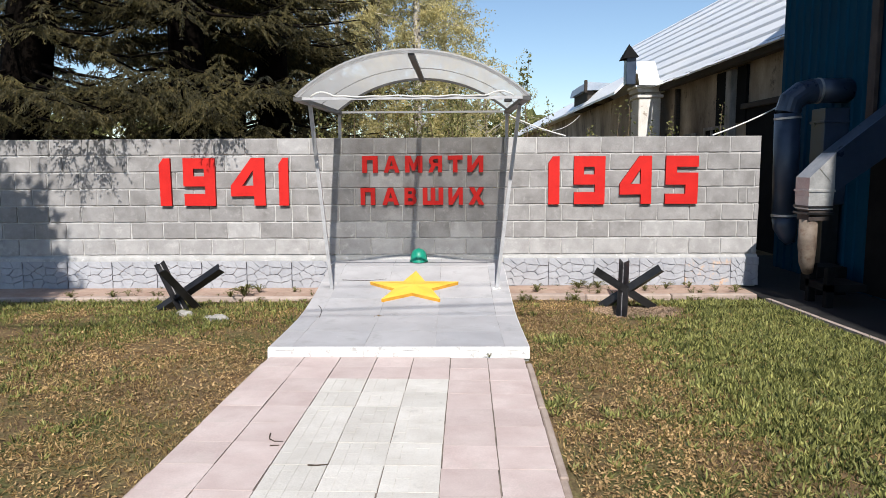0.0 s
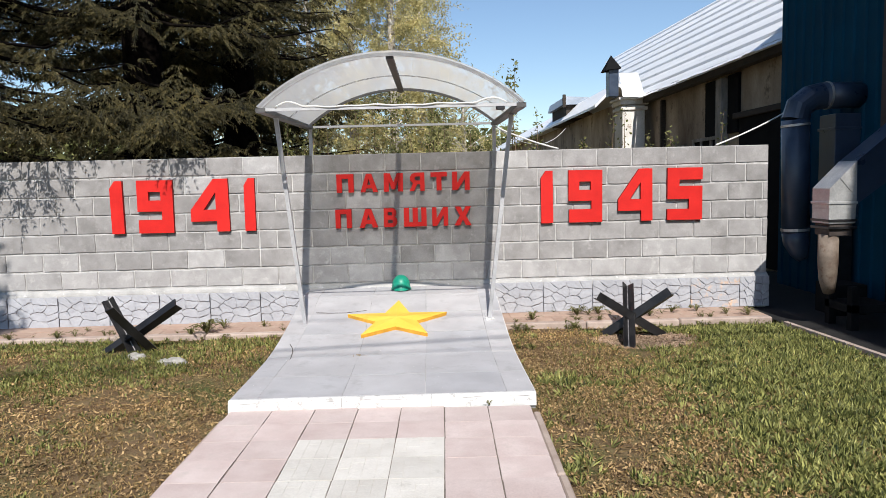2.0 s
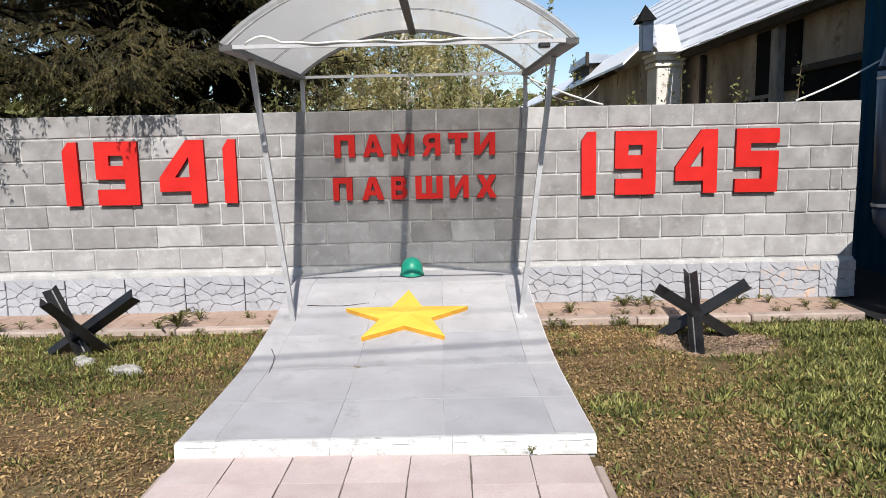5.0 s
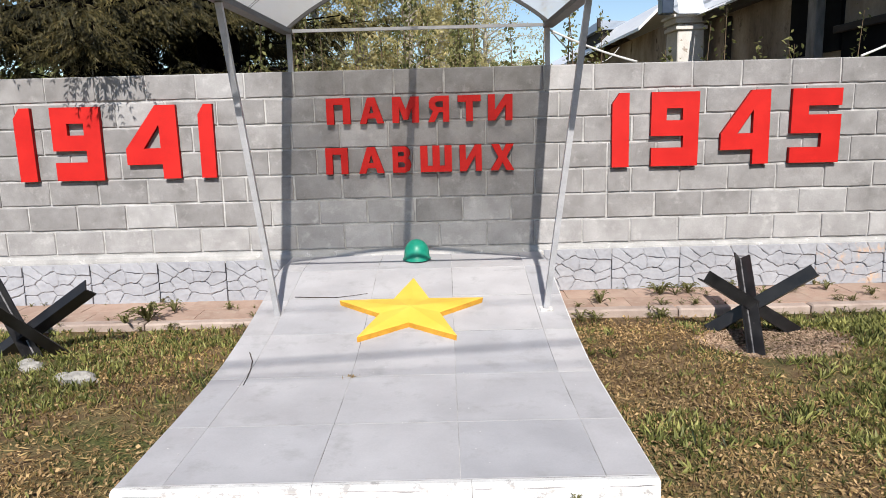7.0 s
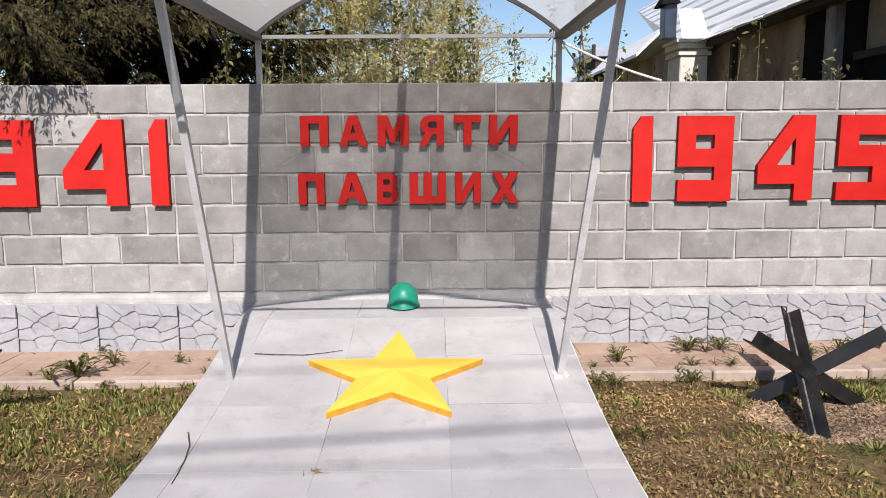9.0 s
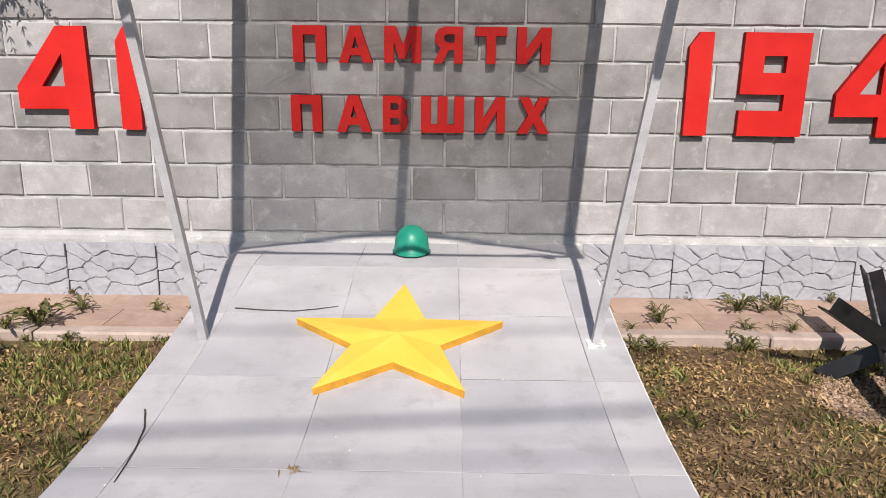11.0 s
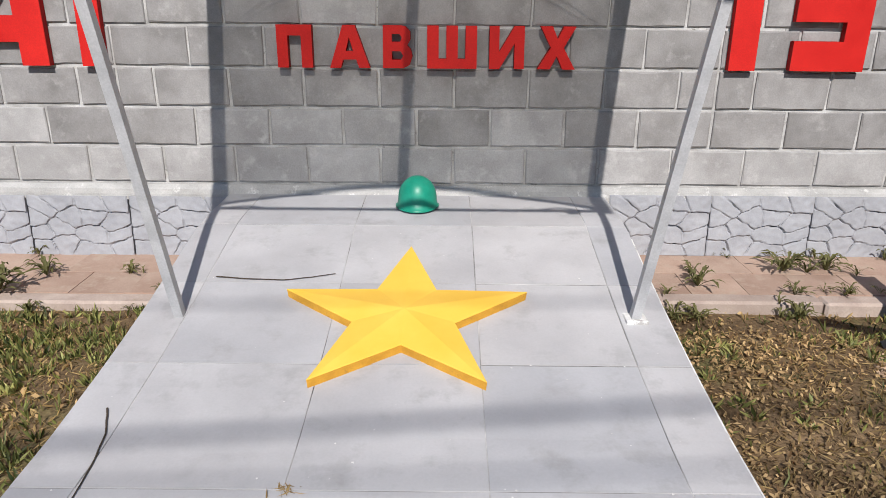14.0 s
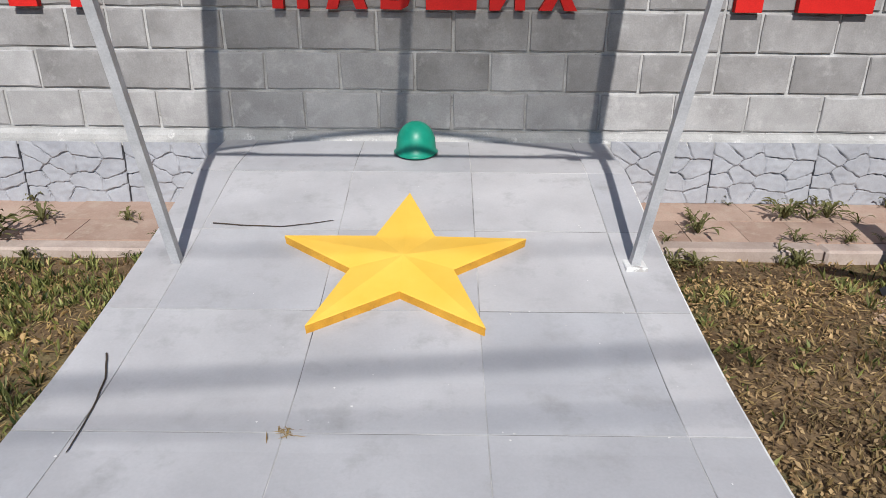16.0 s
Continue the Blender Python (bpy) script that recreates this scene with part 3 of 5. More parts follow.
def build_podium():
    pod = thing("memorial_podium", "grey painted concrete ramp with tiled surface and white flaking front edge", "podium")
    ys = sorted(set([5.625 + 0.075 * i for i in range(45)] + [8.99]))
    bm = bmesh.new()
    rows = []
    for y in ys:
        rows.append([bm.verts.new((x, y, z)) for x, z in ((-HALF + 0.004, -0.12), (-HALF + 0.004, podium_z(y) - 0.0022), (HALF - 0.004, podium_z(y) - 0.0022), (HALF - 0.004, -0.12))])
    for a, b in zip(rows, rows[1:]):
        for k in range(4):
            bm.faces.new((a[k], a[(k + 1) % 4], b[(k + 1) % 4], b[k]))
    bm.faces.new(rows[0])
    bm.faces.new(rows[-1][::-1])
    part("core", bm, M_SLABCORE, pod)
    seams_y = [5.66, 6.19, 6.79, 7.40, 7.945, 8.46, 8.99]
    seams_x = [-HALF, -0.86, -0.28, 0.29, 0.85, HALF]
    r = random.Random(2)
    for y0, y1 in zip(seams_y, seams_y[1:]):
        for x0, x1 in zip(seams_x, seams_x[1:]):
            bm = bmesh.new()
            n = 8
            g = r.choice((0.0006, 0.0010, 0.0014, 0.0021))
            dz = r.uniform(-0.0006, 0.0006)
            if 0.85 in (x0, x1) and y0 < 8.2:
                g += 0.0009
            prev = None
            for i in range(n + 1):
                y = y0 + 1.7 * g + (y1 - y0 - 3.4 * g) * i / n
                z = podium_z(y) + dz
                row = [bm.verts.new(p) for p in ((x0 + g, y, z - 0.016), (x0 + g, y, z - 0.0008), (x0 + g + 0.001, y, z), (x1 - g - 0.001, y, z), (x1 - g, y, z - 0.0008), (x1 - g, y, z - 0.016))]
                if prev:
                    for k in range(6):
                        bm.faces.new((prev[k], prev[(k + 1) % 6], row[(k + 1) % 6], row[k]))
                else:
                    bm.faces.new(row)
                prev = row
            bm.faces.new(prev[::-1])
            part("tile", bm, M_SLAB, pod)
    bm = bmesh.new()
    prev = None
    for i in range(46):
        y = 5.64 + 0.06 * i
        c = 0.003 + 0.004 * abs(noise.noise(Vector((y * 9, 3, 1))))
        z = podium_z(y)
        row = [bm.verts.new(q) for q in ((HALF - 0.006, y, z - 0.02), (HALF - c - 0.001, y, z + 0.0005), (HALF + 0.002, y, z - 0.001), (HALF + 0.004, y, z - 0.03), (HALF - 0.002, y, z - 0.035))]
        if prev:
            for q in range(5):
                bm.faces.new((prev[q], prev[(q + 1) % 5], row[(q + 1) % 5], row[q]))
        prev = row
    part("side_edge", bm, M_WHITE, pod, "chipped white side edge")
    # front edge, painted white, slightly proud and chipped
    for k, (x0, x1) in enumerate(((-HALF, -0.28), (-0.277, 0.33), (0.333, HALF))):
        bm = bmesh.new()
        prev = None
        n = 14
        for i in range(n + 1):
            x = x0 + (x1 - x0) * i / n
            c = 0.003 * noise.noise(Vector((x * 6, 1, 2))) + 0.004 * noise.noise(Vector((x * 21, 5, 2)))
            row = [bm.verts.new(p) for p in ((x, 5.66, -0.02), (x, 5.655, 0.067 + c * 0.3), (x, 5.630, 0.069 + c * 0.3), (x, 5.612 + c, 0.060 + c), (x, 5.606 + c, 0.0), (x, 5.606, -0.02))]
            if prev:
                for q in range(6):
                    bm.faces.new((prev[q], prev[(q + 1) % 6], row[(q + 1) % 6], row[q]))
            else:
                bm.faces.new(row)
            prev = row
        bm.faces.new(prev[::-1])
        part("front_edge", bm, M_WHITE, pod, "flaking white painted edge")
        bm = bmesh.new()
        n = 40
        pts = []
        for i in range(n + 1):
            x = x0 + 0.01 + (x1 - x0 - 0.02) * i / n
            sink = 0.004 * noise.noise(Vector((x * 7, 3, 8)))
            pts.append((x, 5.6125 + 0.004 * noise.noise(Vector((x * 6, 1, 2))) + sink, 0.050 + 0.006 * noise.noise(Vector((x * 5, 9, 1)))))
        tube(bm, pts, 0.0026, 5)
        part("crack", bm, M_SLABCORE, pod, "dark broken joint under the lip")
    return pod


build_podium()


def build_star():
    cx, cy, rad, turn = 0.004, 7.676, 0.519, radians(-0.4)
    star = thing("star", "yellow painted five-pointed concrete star lying on the ramp", "star")

    def at(u, v, w):
        return Vector((cx + u, cy + v, podium_z(cy + v) + w))

    outer = []
    for k in range(10):
        q = rad if k % 2 == 0 else rad * 0.40
        a = math.pi / 2 + k * math.pi / 5 + turn
        outer.append((q * math.cos(a), q * math.sin(a)))
    bm = bmesh.new()
    rim = [bm.verts.new(at(u, v, 0.033)) for u, v in outer]
    brow = [bm.verts.new(at(u * 0.992, v * 0.992, 0.036)) for u, v in outer]
    top = bm.verts.new(at(0, 0.0, 0.055))
    for k in range(10):
        n = (k + 1) % 10
        bm.faces.new((rim[k], rim[n], brow[n], brow[k]))
        bm.faces.new((brow[k], brow[n], top))
    bm.faces.new(rim[::-1])
    part("face", bm, M_STAR, star)
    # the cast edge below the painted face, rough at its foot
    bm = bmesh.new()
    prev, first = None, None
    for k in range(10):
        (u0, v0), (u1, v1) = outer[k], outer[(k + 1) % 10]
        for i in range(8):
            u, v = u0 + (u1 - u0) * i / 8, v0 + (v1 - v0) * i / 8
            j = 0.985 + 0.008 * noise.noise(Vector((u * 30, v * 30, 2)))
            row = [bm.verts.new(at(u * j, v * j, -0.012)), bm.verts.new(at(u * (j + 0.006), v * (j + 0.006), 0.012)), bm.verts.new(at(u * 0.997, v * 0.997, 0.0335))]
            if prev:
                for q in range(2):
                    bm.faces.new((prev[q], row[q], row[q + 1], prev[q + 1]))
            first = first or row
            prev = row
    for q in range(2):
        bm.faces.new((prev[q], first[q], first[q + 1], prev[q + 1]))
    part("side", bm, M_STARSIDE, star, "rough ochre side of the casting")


build_star()


def build_helmet():
    hat = thing("helmet", "bright green painted steel army helmet resting on the podium", "helmet", at=(0.013, 8.742, 0.326))
    bm = bmesh.new()
    n = 28
    prof = [(0.0, 0.180), (0.033, 0.175), (0.055, 0.165), (0.075, 0.149), (0.092, 0.128), (0.104, 0.103), (0.110, 0.080), (0.112, 0.060), (0.115, 0.041), (0.119, 0.026), (0.126, 0.012), (0.133, 0.004)]

    def ring(rad, z, inset=0.0):
        out = []
        for k in range(n):
            a = k * math.tau / n
            s = math.sin(a)
            low = max(0.0, 1 - z / 0.05)
            flare = 1 + 0.10 * low * max(0.0, -s) ** 2 - 0.05 * low * max(0.0, s)
            fr = max(0.0, -s) ** 1.5
            slim = 1 - 0.07 * low * (1 - fr)
            out.append(bm.verts.new(((rad - inset) * 0.96 * slim * math.cos(a), (rad - inset) * slim * s * flare, z - inset * 0.6 + 0.012 * low * abs(math.cos(a)) ** 3)))
        return out

    outs = [ring(max(rr, 0.002), z) for rr, z in prof]
    ins = [ring(max(rr, 0.006), z, 0.004) for rr, z in prof]
    for seq in (outs, ins):
        for p, q in zip(seq, seq[1:]):
            for k in range(n):
                bm.faces.new((p[k], p[(k + 1) % n], q[(k + 1) % n], q[k]))
    for k in range(n):
        bm.faces.new((outs[-1][k], outs[-1][(k + 1) % n], ins[-1][(k + 1) % n], ins[-1][k]))
    bm.faces.new(outs[0])
    bm.faces.new(ins[0][::-1])
    o = part("shell", bm, M_GREEN, hat, smooth=True)
    bm = bmesh.new()
    pts = []
    for k in range(33):
        a = k * math.tau / 32
        q = math.sin(a)
        flare = 1 + 0.092 * max(0.0, -q) ** 2 - 0.046 * max(0.0, q)
        slim = 1 - 0.064 * (1 - max(0.0, -q) ** 1.5)
        pts.append((0.132 * 0.96 * slim * math.cos(a), 0.132 * slim * q * flare, 0.004 + 0.011 * abs(math.cos(a)) ** 3))
    tube(bm, pts, 0.003, 6)
    part("rim", bm, M_GREEN, hat, "rolled rim", smooth=True)
    for ob in hat.children:
        ob.rotation_euler = (radians(-2), 0, 0)
        ob.scale = (0.94, 0.94, 0.93)


build_helmet()


# ---- canopy over the podium ----
def build_canopy():
    can = thing("memorial_canopy", "arched milky polycarbonate canopy on slanting grey steel posts", "canopy")
    CX, HW, RISE = 0.067, 1.062, 0.392
    R = (HW ** 2 + RISE ** 2) / (2 * RISE)
    half = math.asin(HW / R)

    def arch(y, base, lift=0.0, n=28):
        """One bow of the canopy; the front one leans a little forward."""
        out = []
        lean = -0.09 if y < 7 else 0.0
        for i in range(n + 1):
            a = -half + 2 * half * i / n
            up = RISE - R + (R + lift) * math.cos(a)
            out.append(Vector((CX + (R + lift) * math.sin(a), y + lean * up / RISE, base + up)))
        return out

    # front and rear tubes, and between them a pair of thin rods at the joint of the sheets
    for y, base, g in ((6.70, 2.130, 0.013), (7.84, 2.152, 0.0014), (7.88, 2.152, 0.0014), (9.03, 2.175, 0.013)):
        bm = bmesh.new()
        pts = arch(y, base)
        prev = None
        for i, p in enumerate(pts):
            a = -half + 2 * half * i / (len(pts) - 1)
            nrm = Vector((math.sin(a), 0, math.cos(a)))
            row = [bm.verts.new(p + nrm * h + Vector((0, w, 0))) for h, w in ((-g, -g), (g, -g), (g, g), (-g, g))]
            if prev:
                for k in range(4):
                    bm.faces.new((prev[k], prev[(k + 1) % 4], row[(k + 1) % 4], row[k]))
            else:
                bm.faces.new(row)
            prev = row
        bm.faces.new(prev[::-1])
        # Only the front arch keeps the plain grey; the others carry painted shade.
        part("arch" if g > 0.01 else "joint_rod", bm, M_TUBE if y < 7 else M_TUBESHADE, can)
    # one long sheet of thin twin-wall
    for y0, y1, b0, b1 in ((6.66, 9.07, 2.130, 2.175),):
        bm = bmesh.new()
        lo0, lo1 = arch(y0, b0, 0.016), arch(y1, b1, 0.016)
        hi0, hi1 = arch(y0, b0, 0.022), arch(y1, b1, 0.022)
        grid = [[bm.verts.new(p) for p in seq] for seq in (lo0, lo1, hi1, hi0)]
        n = len(lo0)
        for k in range(4):
            a, b = grid[k], grid[(k + 1) % 4]
            for i in range(n - 1):
                bm.faces.new((a[i], a[i + 1], b[i + 1], b[i]))
        for i in (0, n - 1):
            bm.faces.new([g[i] for g in grid])
        part("sheet", bm, M_POLY, can, "milky twin-wall polycarbonate sheet", smooth=False)
    bm = bmesh.new()
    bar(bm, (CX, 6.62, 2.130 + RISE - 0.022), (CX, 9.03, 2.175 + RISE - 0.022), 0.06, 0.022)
    part("ridge_bar", bm, M_TUBESHADE, can)
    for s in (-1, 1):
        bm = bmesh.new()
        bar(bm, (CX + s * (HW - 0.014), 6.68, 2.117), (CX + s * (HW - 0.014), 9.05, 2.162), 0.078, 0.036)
        part("side_beam", bm, M_TUBESHADE, can)
        bm = bmesh.new()
        foot = Vector((-0.884 if s < 0 else 0.909, 7.705, podium_z(7.705) - 0.005))
        head = Vector((CX + s * (HW - 0.012), 7.26 if s < 0 else 7.42, 2.110))
        bar(bm, foot, head, 0.036, 0.036, (0, 1, 0))
        part("post", bm, M_TUBE, can)
        if s > 0:
            bm = bmesh.new()
            box(bm, (foot.x - 0.04, 7.66, podium_z(7.66) - 0.004), (foot.x + 0.045, 7.745, podium_z(7.7) + 0.009), 0.003)
            part("base_plate", bm, M_WHITE, can, "pale mortared base plate")
        bm = bmesh.new()
        bar(bm, (CX + s * HW - s * 0.02, 9.03, 1.85), (CX + s * HW - s * 0.02, 9.03, 2.165), 0.036, 0.036, (0, 1, 0))
        part("rear_post", bm, M_TUBE, can)
    for y, z in ((6.70, 2.121), (9.03, 2.168)):
        bm = bmesh.new()
        bar(bm, (CX - HW, y, z), (CX + HW, y, z), 0.024, 0.024)
        part("tie_bar", bm, M_TUBE, can)
    # a pale cable strung along the front tie bar, looped at both ends
    bm = bmesh.new()
    pts = []
    for i in range(61):
        u = i / 60
        x = CX - 0.93 + 1.86 * u
        z = 2.138 + 0.004 * math.sin(u * 19) + 0.003 * math.sin(u * 47)
        if u < 0.12:
            z += 0.035 * math.sin(math.pi * u / 0.12)
        if u > 0.86:
            z += 0.045 * math.sin(math.pi * (u - 0.86) / 0.14)
        pts.append((x, 6.683 - 0.004 * math.sin(u * 31), z))
    tube(bm, pts, 0.007, 6)
    part("cable", bm, M_CABLE, can, "white cable wound along the front bar", smooth=True)
    bm = bmesh.new()
    box(bm, (0.91, 6.68, 2.08), (0.98, 6.73, 2.11), 0.006)
    part("lamp_holder", bm, M_IRON, can, "small black cable clamp")
    return can


build_canopy()


# ---- numerals and letters ----
GLYPHS = {
    "1": [[(0, 0), (1, 0), (1, 1), (0.42, 1), (0, 0.86)]],
    "9": [[(0.02, 0), (1, 0), (1, 1), (0, 1), (0, 0.41), (0.68, 0.41), (0.68, 0.25), (0.02, 0.25)], [(0.32, 0.62), (0.66, 0.62), (0.66, 0.78), (0.32, 0.78)]],
    "4": [[(0, 0.20), (0.67, 0.20), (0.67, 0), (1, 0), (1, 1), (0.62, 1), (0, 0.42)], [(0.34, 0.42), (0.66, 0.42), (0.66, 0.74)]],
    "5": [[(0, 0), (1, 0), (1, 0.65), (0.34, 0.65), (0.34, 0.77), (1, 0.77), (1, 1), (0, 1), (0, 0.40), (0.62, 0.40), (0.62, 0.21), (0, 0.21)]],
    "П": [[(0, 0), (0.31, 0), (0.31, 0.75), (0.69, 0.75), (0.69, 0), (1, 0), (1, 1), (0, 1)]],
    "А": [[(0, 0), (0.27, 0), (0.34, 0.2), (0.66, 0.2), (0.73, 0), (1, 0), (0.65, 1), (0.35, 1)], [(0.41, 0.40), (0.59, 0.40), (0.5, 0.72)]],
    "М": [[(0, 0), (0.26, 0), (0.26, 0.58), (0.41, 0.12), (0.59, 0.12), (0.74, 0.58), (0.74, 0), (1, 0), (1, 1), (0.69, 1), (0.5, 0.5), (0.31, 1), (0, 1)]],
    "Я": [[(0, 0), (0.30, 0), (0.52, 0.37), (0.71, 0.37), (0.71, 0), (1, 0), (1, 1), (0.40, 1), (0.16, 0.93), (0.05, 0.76), (0.07, 0.56), (0.24, 0.42)],
          [(0.47, 0.57), (0.71, 0.57), (0.71, 0.79), (0.45, 0.79), (0.36, 0.73), (0.37, 0.62)]],
    "Т": [[(0.35, 0), (0.65, 0), (0.65, 0.75), (1, 0.75), (1, 1), (0, 1), (0, 0.75), (0.35, 0.75)]],
    "И": [[(0, 0), (0.29, 0), (0.72, 0.6), (0.72, 0), (1, 0), (1, 1), (0.71, 1), (0.28, 0.4), (0.28, 1), (0, 1)]],
    "В": [[(0, 0), (0.68, 0), (0.90, 0.08), (1, 0.28), (0.94, 0.46), (0.82, 0.54), (0.93, 0.68), (0.92, 0.86), (0.78, 0.97), (0.62, 1), (0, 1)],
          [(0.30, 0.20), (0.60, 0.20), (0.69, 0.29), (0.60, 0.40), (0.30, 0.40)], [(0.30, 0.62), (0.57, 0.62), (0.64, 0.71), (0.57, 0.80), (0.30, 0.80)]],
    "Ш": [[(0, 0), (1, 0), (1, 1), (0.77, 1), (0.77, 0.23), (0.615, 0.23), (0.615, 1), (0.385, 1), (0.385, 0.23), (0.23, 0.23), (0.23, 1), (0, 1)]],
    "Х": [[(0, 0), (0.33, 0), (0.5, 0.31), (0.67, 0), (1, 0), (0.67, 0.51), (0.97, 1), (0.65, 1), (0.5, 0.71), (0.35, 1), (0.03, 1), (0.33, 0.51)]],
}


def glyph(ch, x0, x1, z0, z1, depth, kind_name, label, group, tilt=0.0):
    bm = bmesh.new()
    w, h = x1 - x0, z1 - z0
    ca, sa = math.cos(tilt), math.sin(tilt)

    def at(c):
        u, v = (c.x - 0.5) * w, (c.y - 0.5) * h
        return Vector(((x0 + x1) / 2 + u * ca - v * sa, 8.996 - c.z, (z0 + z1) / 2 + u * sa + v * ca))

    mark = thing(kind_name, label, kind_name, group)
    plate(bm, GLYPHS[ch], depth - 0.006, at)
    part("side", bm, M_REDSHADE, mark, "edge in darker red that stands for shade")
    bm = bmesh.new()
    plate(bm, GLYPHS[ch], 0.006, lambda c: at(Vector((c.x, c.y, c.z + depth - 0.0058))))
    part("face", bm, M_RED, mark)
    return mark


for year, spots in (("1941", ((-3.245, -3.105), (-2.945, -2.545), (-2.350, -1.918), (-1.742, -1.622))), ("1945", ((1.627, 1.764), (1.942, 2.329), (2.512, 2.905), (3.079, 3.481)))):
    for i, (ch, (a, b)) in enumerate(zip(year, spots)):
        glyph(ch, a, b, 1.016, 1.612, 0.042, "numeral", "thick red painted numeral %s fixed to the wall" % ch, "year " + year, 0.006 * (-1) ** i)
for line, z0, z1, spots in (("ПАМЯТИ", 1.420, 1.628, ((-0.693, -0.500), (-0.426, -0.229), (-0.158, 0.058), (0.130, 0.303), (0.374, 0.560), (0.618, 0.816))),
                            ("ПАВШИХ", 1.017, 1.231, ((-0.719, -0.537), (-0.449, -0.240), (-0.170, -0.017), (0.059, 0.316), (0.381, 0.561), (0.634, 0.829)))):
    for i, (ch, (a, b)) in enumerate(zip(line, spots)):
        glyph(ch, a, b, z0, z1, 0.048, "letter", "red painted block letter %s fixed to the wall" % ch, "inscription line " + line, 0.01 * math.sin(i * 2.1))


# ---- anti-tank hedgehogs ----
def angle_iron(bm, a, b, towards, leg=0.082, t=0.009):
    """An L-section from a to b whose hollow opens towards the given direction."""
    a, b = Vector(a), Vector(b)
    d = (b - a).normalized()
    mid = Vector(towards)
    mid = (mid - d * mid.dot(d)).normalized()
    s = Matrix.Rotation(radians(45), 3, d) @ mid
    u = Matrix.Rotation(radians(-45), 3, d) @ mid
    prof = [(0, 0), (leg, 0), (leg, t), (t, t), (t, leg), (0, leg)]
    c = leg * 0.3
    rings = [[bm.verts.new(p + s * (x - c) + u * (y - c)) for x, y in prof] for p in (a, b)]
    for k in range(6):
        bm.faces.new((rings[0][k], rings[0][(k + 1) % 6], rings[1][(k + 1) % 6], rings[1][k]))
    bm.faces.new(rings[0][::-1])
    bm.faces.new(rings[1])


def hedgehog(beams, label):
    h = thing("tank_hedgehog", label, "tank obstacle", "hedgehogs before the wall")
    for a, b, towards in beams:
        bm = bmesh.new()
        angle_iron(bm, a, b, towards)
        beam = part("beam", bm, M_IRON, h)
        # bare metal along the heel of the angle
        a, b = Vector(a), Vector(b)
        d = (b - a).normalized()
        out = Vector(towards)
        out = (out - d * out.dot(d)).normalized()
        bm = bmesh.new()
        bar(bm, a - out * 0.0205 + d * 0.01, b - out * 0.0205 - d * 0.01, 0.010, 0.010, out)
        part("worn_heel", bm, M_WORNIRON, beam, "bare worn metal along the fold")
    return h


HEDGE_R = hedgehog([((2.20, 7.42, -0.11), (2.405, 8.2, 0.40), (0, -0.7, 0.7)), ((1.972, 7.751, 0.351), (2.66, 7.86, -0.09), (0.3, 0.8, 0.6)), ((2.68, 7.67, 0.388), (2.10, 7.94, -0.09), (0, 1, 0.3))],
                   "black welded angle-iron hedgehog standing in bare soil")
HEDGE_L = hedgehog([((-2.545, 7.2, 0.46), (-2.352, 7.735, -0.09), (0.5, 0.8, 0.6)), ((-2.05, 7.55, 0.425), (-2.84, 7.68, -0.09), (0, 1, 0)), ((-2.765, 7.7, 0.465), (-2.455, 7.58, -0.09), (0, -1, 0.6))],
                   "black welded angle-iron hedgehog standing in grass beside white lumps")


def lump_stone(x, y, r, seed, label="pale lime mortar lump lying in the grass"):
    bm = bmesh.new()
    bmesh.ops.create_icosphere(bm, subdivisions=3, radius=1.0)
    for v in bm.verts:
        k = 1 + 0.28 * noise.noise(v.co * 1.7 + Vector((seed, 0, 0))) + 0.10 * noise.noise(v.co * 5 + Vector((0, seed, 0)))
        v.co = Vector((v.co.x * r * k * 1.25, v.co.y * r * k, v.co.z * r * k * 0.75))
    ob = part("stone", bm, M_STONE)
    ob.location = (x, y, GRASS_Z + 0.012)
    tagged(ob, label, "stone", "lumps by the hedgehog")


for i, (x, y, r) in enumerate(((-2.36, 7.36, 0.075), (-2.44, 7.43, 0.06), (-1.95, 7.12, 0.095), (-2.06, 7.17, 0.06), (-1.86, 7.08, 0.05))):
    lump_stone(x, y, r * 0.8, i * 3.7)


# ---- strip and kerb at the foot of the wall ----
STRIP_L, STRIP_R = -0.032, -0.012


def build_strip():
    strip = thing("paved_strip", "sandy strip of faded pink paving slabs along the wall foot", "pavement", kind="structure")
    kerb = thing("kerb", "worn pinkish concrete kerb between grass and pavers", "kerb", kind="structure")
    r = random.Random(8)
    slab = tile_mesh(0.283, 0.277, 0.05, M_BRICKP, name="paver")
    for x0, x1, paved, top in ((-8.8, -1.05, -5.2, STRIP_L), (1.05, 4.0, 1.05, STRIP_R)):
        bm = bmesh.new()
        box(bm, (x0, 8.39, -0.16), (x1, 9.0, top - 0.005))
        part("bedding", bm, M_BRICKP, strip, "sand swept into the joints")
        for j in range(2):
            x = paved + 0.05 + 0.13 * j
            while x < x1 - 0.02:
                w = min(0.286, x1 - x)
                o = new("paver", slab)
                o.parent = strip
                o.location = (x + w / 2, 8.397 + 0.28 * (j + 0.5), top + r.uniform(-0.002, 0.002))
                o.scale.x = (w - 0.003) / 0.283
                o.rotation_euler = (radians(r.uniform(-0.4, 0.4)), radians(r.uniform(-0.3, 0.3)), radians(r.uniform(-0.5, 0.5)))
                x += 0.286
        x = x1 - 0.01
        while x > x0 + 0.1:
            w = min(0.99, x - x0)
            bm = bmesh.new()
            box(bm, (x - w, 8.285, -0.20), (x, 8.392, top + 0.004 + r.uniform(-0.005, 0.004)), 0.012)
            part("kerb_stone", bm, M_KERB, kerb)
            x -= 1.0


build_strip()


